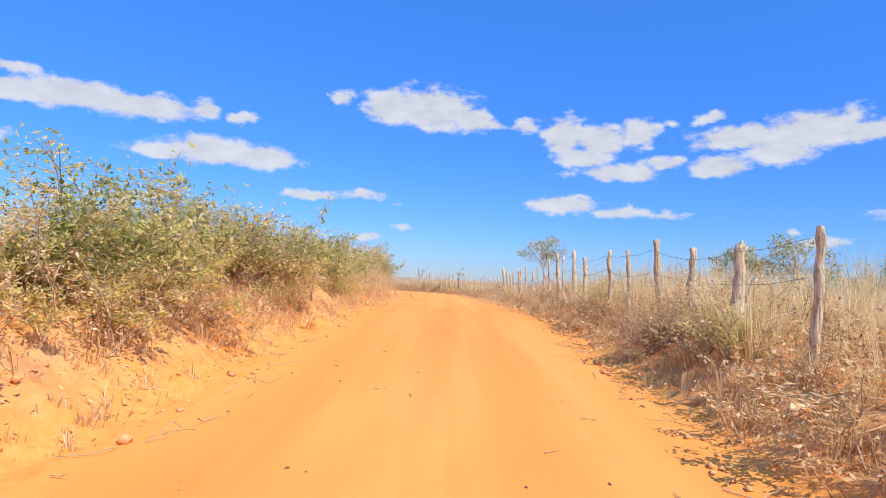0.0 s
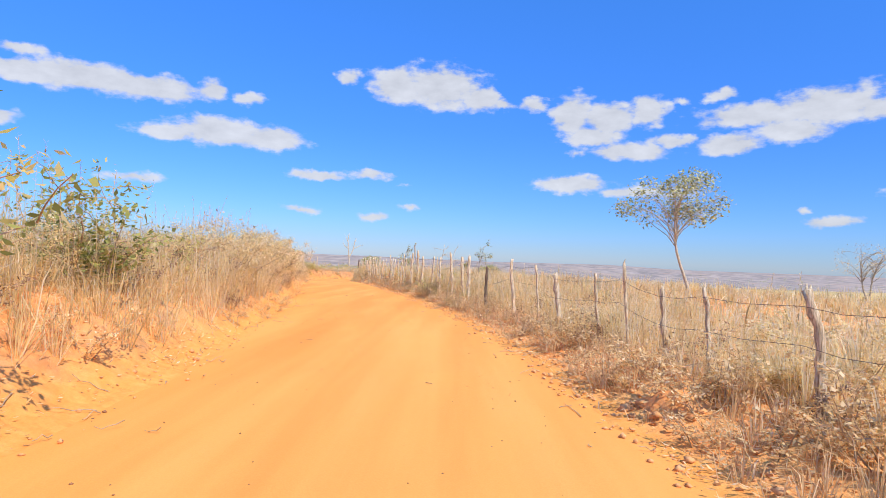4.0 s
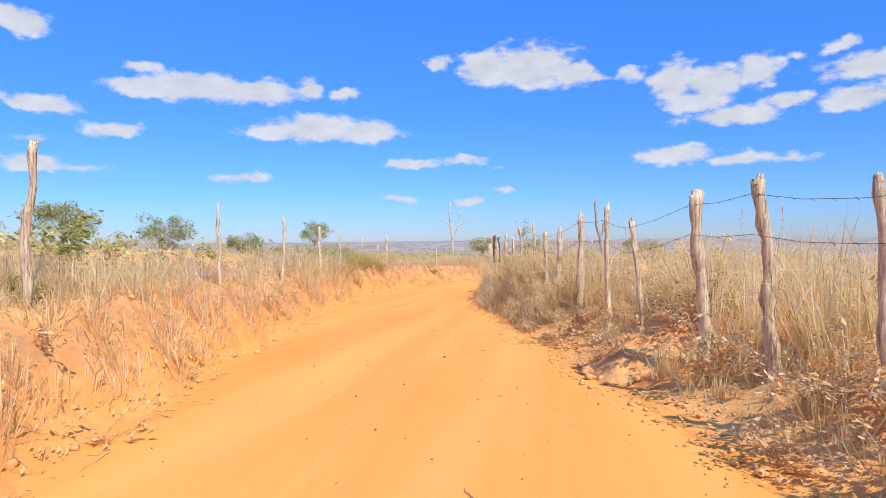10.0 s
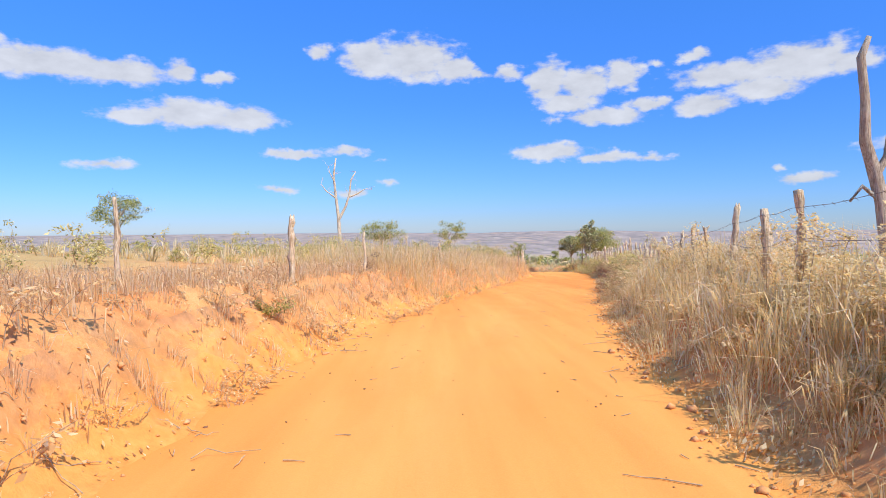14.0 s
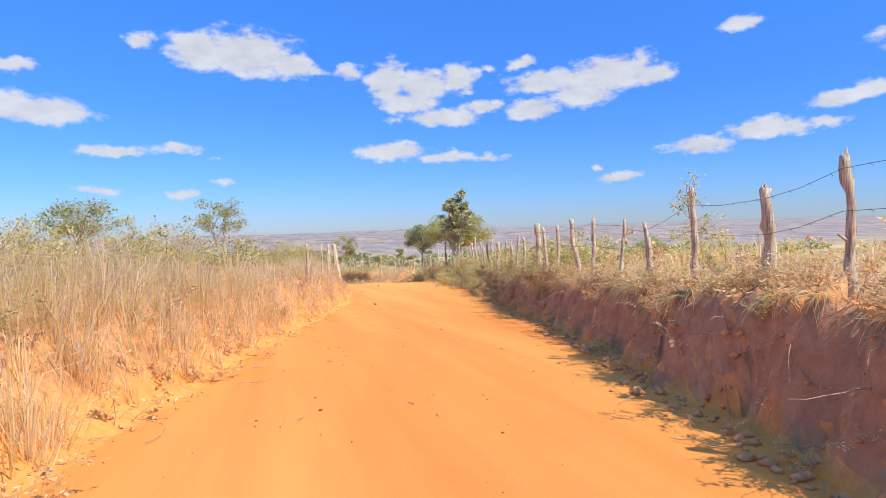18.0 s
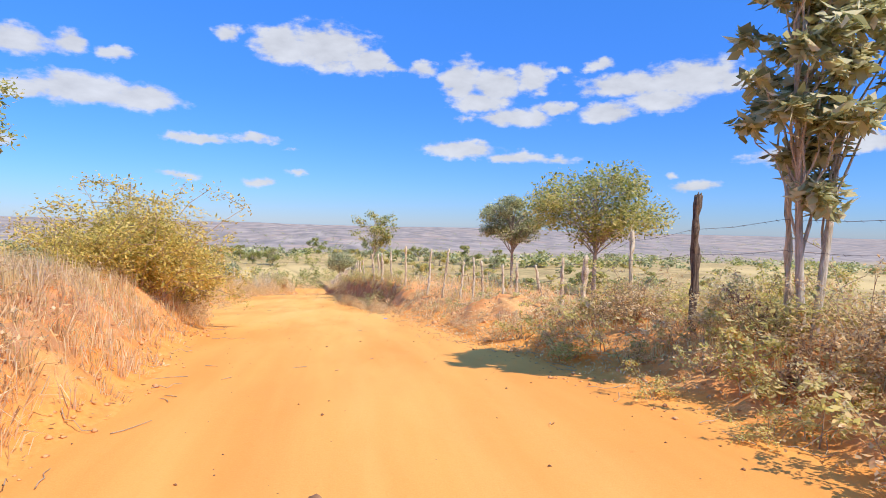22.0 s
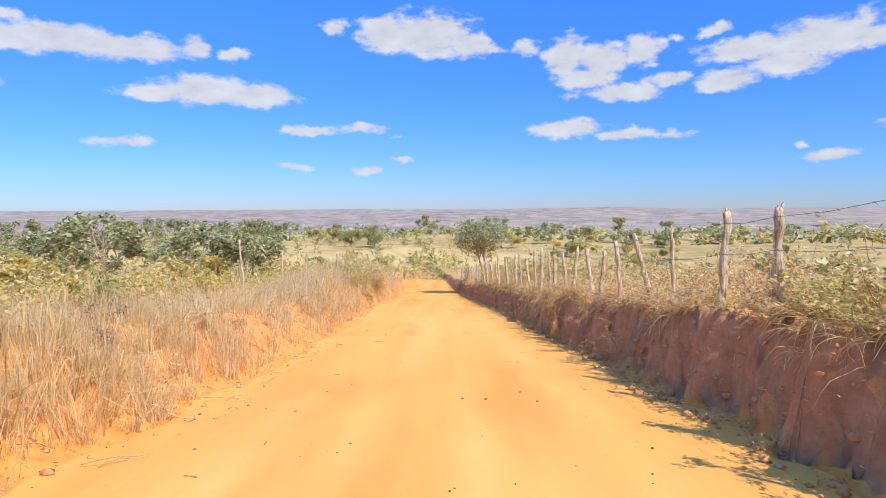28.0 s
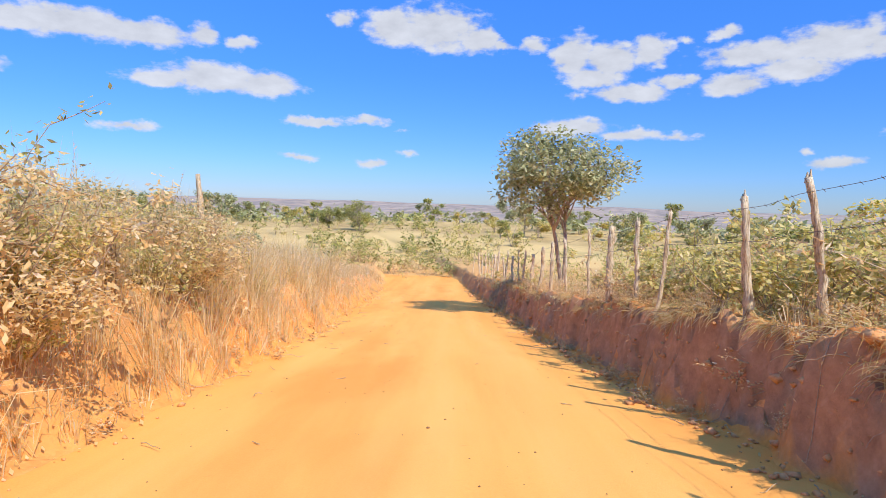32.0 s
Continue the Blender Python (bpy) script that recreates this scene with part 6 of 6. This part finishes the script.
def stalks(n, y0, y1, side, near, far, height, label, seed):
    """Tall thin grass stalks with feathery seed heads."""
    rng = np.random.default_rng(seed)
    b = Build(seed)
    heads = []
    for y in rng.uniform(y0, y1, n):
        lo, hi = (float(v[0]) for v in edges(np.array([y])))
        d = rng.uniform(near, far)
        x = float(centre(y)) + (hi + d if side > 0 else lo - d)
        p = bent(rng, (x, y, float(ground_z(x, y)) - 0.02), (rng.normal(0, 0.16), rng.normal(0, 0.16), 1), height * rng.uniform(0.6, 1.2), 6, 0.05)
        b.tube(p, np.linspace(0.0045, 0.002, 6), 3, False)
        for f in np.linspace(0, 1, 7):
            heads.append(p[4] + (p[5] - p[4]) * f)
    tagged(new("grass_stalks", b.mesh("grass_stalks", STRAW)), label, "grass", kind="stuff")
    c = Build(seed + 1)
    c.leaves(np.repeat(np.array(heads), 2, 0), 0.06, -0.9, 0.22)
    tagged(new("seed_heads", c.mesh("seed_heads", PINK_STRAW, False)), "feathery pinkish seed heads of tall dry grass", "grass", kind="stuff")


stalks(260, 28, 46, -1, 1.0, 3.0, 1.7, "tall dry grass stalks on the bank", 61)
stalks(420, 52, 84, -1, 0.9, 3.2, 1.9, "tall dry grass stalks on the bank", 62)
stalks(160, 136, 164, -1, 0.6, 3.0, 1.2, "tall dry grass stalks on the bank", 63)
stalks(200, 250, 272, -1, 0.5, 2.6, 1.5, "tall dry grass stalks on the bank", 64)
stalks(260, -4, 122, 1, 1.2, 5.0, 1.25, "tall dry grass stalks behind the fence", 65)
stalks(120, 96, 120, 1, 0.3, 2.0, 1.2, "tall dry grass stalks beside the road", 66)


def roots(n, y0, y1, seed):
    """Thin roots and dry stalks hanging over the face of the cut bank."""
    rng = np.random.default_rng(seed)
    b = Build(seed)
    for y in rng.uniform(y0, y1, n):
        hi = float(edges(np.array([y]))[1][0])
        w = float(table(RIGHT_WIDTH, y))
        x = float(centre(y)) + hi + w * rng.uniform(0.5, 1.3)
        z = float(ground_z(x, y)) + 0.02
        p = bent(rng, (x, y, z), (-rng.uniform(0.2, 1.0), rng.normal(0, 0.8), rng.uniform(-0.6, 0.5)), rng.uniform(0.15, 0.7), 6, 0.28, -0.14)
        p[:, 2] = np.maximum(p[:, 2], ground_z(p[:, 0], p[:, 1]) + 0.012)
        b.tube(p, np.linspace(rng.uniform(0.003, 0.008), 0.002, 6), 4, False)
    tagged(new("hanging_roots", b.mesh("hanging_roots", TWIG)), "thin dry roots and stalks hanging from the cut earth bank", "roots", kind="stuff")


def hanging_grass(n, y0, y1, seed, size=0.55):
    """Tufts of dry grass that hang over the crest of the cut bank."""
    rng = np.random.default_rng(seed)
    b = Build(seed)
    for y in rng.uniform(y0, y1, n):
        hi = float(edges(np.array([y]))[1][0])
        x = float(centre(y)) + hi + float(table(RIGHT_WIDTH, y)) * rng.uniform(0.75, 1.05)
        z = float(ground_z(x, y))
        for _ in range(int(rng.integers(9, 20))):
            p = bent(rng, (x + rng.normal(0, 0.05), y + rng.normal(0, 0.1), z), (-rng.uniform(0.3, 1.0), rng.normal(0, 0.5), rng.uniform(0.1, 0.9)), size * rng.uniform(0.5, 1.3), 6, 0.12, -0.32)
            p[:, 2] = np.maximum(p[:, 2], ground_z(p[:, 0], p[:, 1]) + 0.015)
            b.tube(p, np.linspace(0.005, 0.0015, 6), 3, False)
    tagged(new("hanging_grass", b.mesh("hanging_grass", STRAW)), "dry grass tufts hanging over the cut earth bank", "grass", kind="stuff")


hanging_grass(170, 145, 180, 53, 0.38)
hanging_grass(110, 206, 236, 54, 0.34)
hanging_grass(9, 241.5, 243.5, 55, 0.85)
hanging_grass(170, 236, 290, 56, 0.3)
roots(420, 143, 178, 51)
roots(420, 204, 300, 52)

def litter(n, y0, y1, side, near, far, size, seed):
    """Fallen leaves and broken straw lying on the verge."""
    rng = np.random.default_rng(seed)
    y = rng.uniform(y0, y1, n)
    y = y + 0.6 * ripple(y, 0 * y, 3.0, 2)
    lo, hi = edges(y)
    d = near + (far - near) * rng.beta(1.6, 1.8, n)
    x = centre(y) + (hi + d if side > 0 else lo - d)
    b = Build(seed)
    b.leaves(np.stack([x, y, ground_z(x, y) + rng.uniform(0.01, 0.07, n)], -1), size, -0.1, 0.4)
    tagged(new("leaf_litter", b.mesh("leaf_litter", DRY_LEAF, False)), "fallen brown leaves and broken straw on the verge", "litter", kind="stuff")


litter(26000, -6, 104, 1, -0.1, 2.0, 0.07, 81)
litter(12000, 118, 150, 1, -0.1, 1.5, 0.065, 82)
litter(12000, 160, 300, 1, -0.2, 1.2, 0.06, 83)
litter(6000, 187, 206, 1, -0.3, 5.0, 0.06, 85)
litter(24000, -6, 300, -1, -0.1, 1.6, 0.06, 84)

# ---------------------------------------------------------------- clods, stones and sticks
def lumps(name, n, place, size, mat, label, category, seed):
    """Angular lumps of earth or stone, joined."""
    rng = np.random.default_rng(seed)
    x, y = place(rng, n)
    s = size * rng.lognormal(0, 0.4, n)
    z = ground_z(x, y)
    base = np.array([(1, 0, 0), (0, 1, 0), (-1, 0, 0), (0, -1, 0), (0, 0, 1), (0, 0, -1), (0.6, 0.6, 0.55), (-0.6, 0.55, 0.5)], float)
    faces = np.array([(0, 6, 4), (6, 1, 4), (1, 7, 4), (7, 2, 4), (2, 3, 4), (3, 0, 4), (0, 1, 6), (1, 2, 7), (1, 0, 5), (2, 1, 5), (3, 2, 5), (0, 3, 5)])
    v = base[None] * rng.uniform(0.55, 1.25, (n, 8, 1)) * s[:, None, None] * np.array([1, 1, 0.7])
    a = rng.uniform(0, 6.28, n)
    c, q = np.cos(a)[:, None], np.sin(a)[:, None]
    v = np.stack([v[..., 0] * c - v[..., 1] * q, v[..., 0] * q + v[..., 1] * c, v[..., 2]], -1)
    v += np.stack([x, y, z + s * 0.25], -1)[:, None]
    f = (faces[None] + 8 * np.arange(n)[:, None, None]).reshape(-1, 3)
    tagged(new(name, mesh_from(name, v.reshape(-1, 3), f, mat)), label, category, kind="stuff")


def shoulder(y0, y1, side, a, b):
    def place(rng, n):
        y = rng.uniform(y0, y1, n)
        lo, hi = edges(y)
        d = a + (b - a) * rng.uniform(0, 1, n) ** 1.3
        return centre(y) + (hi + d if side > 0 else lo - d), y
    return place


def on_road(rng, n):
    y = rng.uniform(-6, 300, n)
    lo, hi = edges(y)
    f = np.clip(0.5 + rng.choice([-1, 1], n) * np.abs(rng.normal(0.3, 0.16, n)), 0.02, 0.98)
    return centre(y) + lo + (hi - lo) * f, y


lumps("earth_clods", 3600, shoulder(-4, 104, 1, -0.25, 1.7), 0.026, CLOD, "scattered clods of dug orange earth along the road edge", "soil", 31)
lumps("earth_clods", 900, shoulder(104, 150, 1, -0.2, 0.8), 0.03, CLOD, "scattered clods of orange earth along the road edge", "soil", 32)
lumps("earth_clods", 900, shoulder(145, 184, 1, -0.3, 0.35), 0.034, CLOD, "crumbled earth at the foot of the cut bank", "soil", 36)
lumps("earth_clods", 1500, shoulder(186, 206, 1, -0.6, 3.4), 0.017, CLOD, "scattered clods of orange earth on the turnout", "soil", 37)
lumps("large_clods", 900, shoulder(40, 100, 1, 0.1, 1.6), 0.034, CLOD, "large clods of dug orange earth below the fence", "soil", 39)
lumps("large_clods", 240, shoulder(14, 40, 1, -0.1, 1.0), 0.05, CLOD, "large clods of dug orange earth below the fence", "soil", 38)
lumps("earth_clods", 2200, shoulder(207, 300, 1, -0.3, 0.35), 0.034, CLOD, "crumbled earth at the foot of the cut bank", "soil", 33)
lumps("earth_clods", 2600, shoulder(-6, 300, -1, -0.2, 1.2), 0.026, CLOD, "crumbs of orange earth on the left verge", "soil", 34)
lumps("large_clods", 170, shoulder(146, 180, 1, -0.45, 0.2), 0.042, CLOD, "lumps of earth fallen from the cut bank", "soil", 44)
lumps("large_clods", 330, shoulder(207, 296, 1, -0.4, 0.2), 0.042, CLOD, "lumps of earth fallen from the cut bank", "soil", 45)


def on_heaps(rng, n):
    k = rng.integers(0, len(HEAPS), n)
    h, a, r = np.array(HEAPS)[k], rng.uniform(0, 6.28, n), rng.uniform(0.2, 1.15, n)
    y = h[:, 0] + h[:, 2] * r * np.sin(a) * 0.9
    return centre(h[:, 0]) + h[:, 1] + h[:, 2] * r * np.cos(a) * 0.9, y


lumps("heap_clods", 420, on_heaps, 0.06, CLOD, "crumbled clods of orange earth round the dug heaps", "soil", 40)
lumps("pebbles", 3600, on_road, 0.009, STONE, "small dark pebbles and crumbs on the sandy road", "pebbles", 35)


def mound(x, y, rx, ry, h, label, seed, mat=None):
    """A heap of dug earth with a lumpy surface."""
    rng = np.random.default_rng(seed)
    k, m = 40, 14
    a = np.linspace(0, 2 * np.pi, k, endpoint=False)
    r = np.linspace(0, 1, m)
    A, R = np.meshgrid(a, r, indexing="ij")
    rim = 1 + 0.16 * np.sin(2 * A + seed) + 0.1 * np.sin(5 * A + 2 * seed)
    X, Y = x + rx * R * rim * np.cos(A), y + ry * R * rim * np.sin(A)
    prof = (1 - R ** 1.7)
    Z = ground_z(X, Y) * 1.0
    top = h * prof + (0.05 * ripple(X, Y, 0.3, seed % 6) + 0.035 * ripple(X, Y, 0.11, (seed + 2) % 6)) * prof ** 0.3 - 0.05 * R
    Z = Z + top
    v = np.stack([X, Y, Z], -1).reshape(-1, 3)
    i = (np.arange(k)[:, None] * m + np.arange(m - 1)[None])
    j = (((np.arange(k) + 1) % k)[:, None] * m + np.arange(m - 1)[None])
    f = np.stack([i, i + 1, j + 1, j], -1).reshape(-1, 4)
    o = np.array([x, y, float(ground_z(x, y))])
    ob = new("earth_mound", mesh_from("earth_mound", v - o, f, mat or EARTH, True))
    ob.location = o
    return tagged(ob, label, "mound")


mound(*by_road(84.3, 3.8), 0.95, 0.75, 0.4, "heap of dug orange earth by the fence", 3)
mound(*by_road(71.3, 3.6), 0.7, 0.9, 0.16, "low heap of shaded earth by the fence", 4)
mound(*by_road(93.6, 3.25), 0.75, 0.9, 0.24, "low heap of crumbly orange earth", 6)
mound(*by_road(173.6, 3.5), 0.42, 0.4, 0.5, "round termite mound of red earth beside a post", 7)
mound(*by_road(196.5, 4.95), 1.2, 2.4, 0.36, "long low heap of pushed-up orange earth", 8, EARTH)
mound(*by_road(203.5, 5.0), 0.9, 1.6, 0.15, "low heap of orange earth beside the road", 9, EARTH)
mound(*by_road(99.4, 5.4), 0.85, 0.75, 0.5, "rounded heap of red earth behind the fence posts", 12)
mound(*by_road(25.2, 3.0), 0.3, 0.26, 0.32, "small rounded lump of orange earth on the verge", 13)
mound(*by_road(44.0, 3.0), 0.5, 0.5, 0.18, "small heap of crumbly earth", 11)


def sticks(n, place, label, seed, size=1.0):
    rng = np.random.default_rng(seed)
    b = Build(seed)
    xs, ys = place(rng, n)
    for x, y in zip(xs, ys):
        a = rng.uniform(0, 6.28)
        L = rng.uniform(0.12, 0.6) * size
        p = bent(rng, (x, y, 0), (np.cos(a), np.sin(a), 0), L, 5, 0.2)
        p[:, 2] = ground_z(p[:, 0], p[:, 1]) + 0.012 + np.abs(rng.normal(0, 0.03, 5)) * (0 if abs(x - centre(y)) < 2 else 1)
        b.tube(p, np.linspace(0.006, 0.003, 5), 4, False)
    tagged(new("fallen_twigs", b.mesh("fallen_twigs", TWIG)), label, "twigs", kind="stuff")


sticks(1100, shoulder(-4, 300, 1, -0.5, 1.4), "dry fallen twigs on the verge", 41)
sticks(800, shoulder(-4, 300, -1, -0.5, 1.2), "dry fallen twigs on the verge", 42)
sticks(420, on_road, "small dry twigs lying on the road", 43, 0.35)


def dropping(y, u, size):
    x = float(centre(y)) + u
    b = Build(int(y * 10))
    p = bent(b.rng, (0, 0, size * 0.3), (1, 0.3, 0), size * 1.6, 5, 0.25)
    b.tube(p, size * np.array([0.35, 0.6, 0.65, 0.5, 0.25]), 7, True, 0.25)
    ob = new("dark_stone", b.mesh("dark_stone", STONE))
    ob.location = (x, y, float(ground_z(x, y)))
    tagged(ob, "dark brown stone lying on the sandy road", "stone", "stones on the road")


for y, u, size in ((184.6, -0.15, 0.07), (172.0, -1.35, 0.06), (83.2, 0.55, 0.022), (84.6, 0.9, 0.025), (21.4, -0.75, 0.025), (21.0, -0.4, 0.03), (40.6, -2.2, 0.08), (206.8, -1.9, 0.05)):
    dropping(y, u, size)

def scrap(y, u):
    """A crumpled scrap of plastic."""
    x = float(centre(y)) + u
    rng = np.random.default_rng(7)
    g = np.stack(np.meshgrid(np.linspace(-0.06, 0.06, 6), np.linspace(-0.04, 0.04, 5), indexing="ij"), -1).reshape(-1, 2)
    v = np.concatenate([g + rng.normal(0, 0.006, g.shape), (0.012 + np.abs(rng.normal(0, 0.016, len(g))))[:, None]], 1)
    i = (np.arange(5)[:, None] * 5 + np.arange(4)[None]).ravel()
    ob = new("plastic_scrap", mesh_from("plastic_scrap", v, np.stack([i, i + 1, i + 6, i + 5], -1), plain_material("blue_plastic", (0.05, 0.16, 0.5), (0.16, 0.32, 0.75), 9, 0.4)))
    ob.location = (x, y, float(ground_z(x, y)))
    tagged(ob, "crumpled scrap of blue plastic on the dusty verge", "litter")


scrap(200.1, 2.65)

# ---------------------------------------------------------------- houses in the valley
WALL = plain_material("limewashed_wall", (0.72, 0.66, 0.56), (0.85, 0.8, 0.72), 0.8, 0.9, 0.1)
TILE = plain_material("clay_roof_tiles", (0.45, 0.18, 0.09), (0.66, 0.32, 0.18), 3.0, 0.85, 0.3)
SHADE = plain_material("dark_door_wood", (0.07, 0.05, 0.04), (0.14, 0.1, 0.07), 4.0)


def box(x0, x1, y0, y1, z0, z1):
    v = np.array([(x, y, z) for z in (z0, z1) for y in (y0, y1) for x in (x0, x1)], float)
    f = np.array([(0, 2, 3, 1), (4, 5, 7, 6), (0, 1, 5, 4), (2, 6, 7, 3), (0, 4, 6, 2), (1, 3, 7, 5)])
    return v, f


def house(x, y, w, d, turn, label):
    t = empty("house", (x, y, float(ground_z(x, y)) - 0.1), label, "house", "houses in the valley")
    t.rotation_euler = (0, 0, turn)
    h, r = 2.7, 1.2
    v, f = box(-w / 2, w / 2, -d / 2, d / 2, -0.6, h)
    gab = np.array([(-w / 2, 0, h + r - 0.12), (w / 2, 0, h + r - 0.12)])
    v = np.concatenate([v, gab])
    part("wall", mesh_from("wall", v, [f, np.array([(4, 6, 8), (5, 9, 7)])], WALL), t)
    o = 0.45
    prof = [(-d / 2 - o, h - 0.25), (0, h + r), (d / 2 + o, h - 0.25), (d / 2 + o, h - 0.37), (0, h + r - 0.14), (-d / 2 - o, h - 0.37)]
    rv = np.array([(sx * (w / 2 + o), a, b) for sx in (-1, 1) for a, b in prof])
    rf = [np.array([(i, (i + 1) % 6, (i + 1) % 6 + 6, i + 6) for i in range(6)]), np.array([(0, 1, 4, 5), (1, 2, 3, 4), (6, 11, 10, 7), (7, 10, 9, 8)])]
    part("roof", mesh_from("roof", rv, rf, TILE), t)
    for name, cx, z0, z1, ww in (("door", 0.0, -0.1, 2.0, 0.9), ("window", -w * 0.3, 0.95, 1.9, 0.9), ("window", w * 0.3, 0.95, 1.9, 0.9)):
        v, f = box(cx - ww / 2, cx + ww / 2, -d / 2 - 0.04, -d / 2 + 0.05, z0, z1)
        part(name, mesh_from(name, v, f, SHADE), t)


for i, (y, u, w, d, turn) in enumerate(((640, -98, 8, 6, 0.3), (655, -82, 7, 5, -0.2), (600, -168, 9, 6, 0.1), (720, -100, 8, 6, 0.5), (690, -210, 8, 6, 0.0), (760, -30, 9, 6, 0.2), (740, -62, 8, 6, -0.3))):
    x = float(centre(y)) + u
    house(x, y, w, d, turn, "small white house with a clay-tiled roof in the valley" if i % 2 == 0 else "low ochre house with a clay-tiled roof among trees")
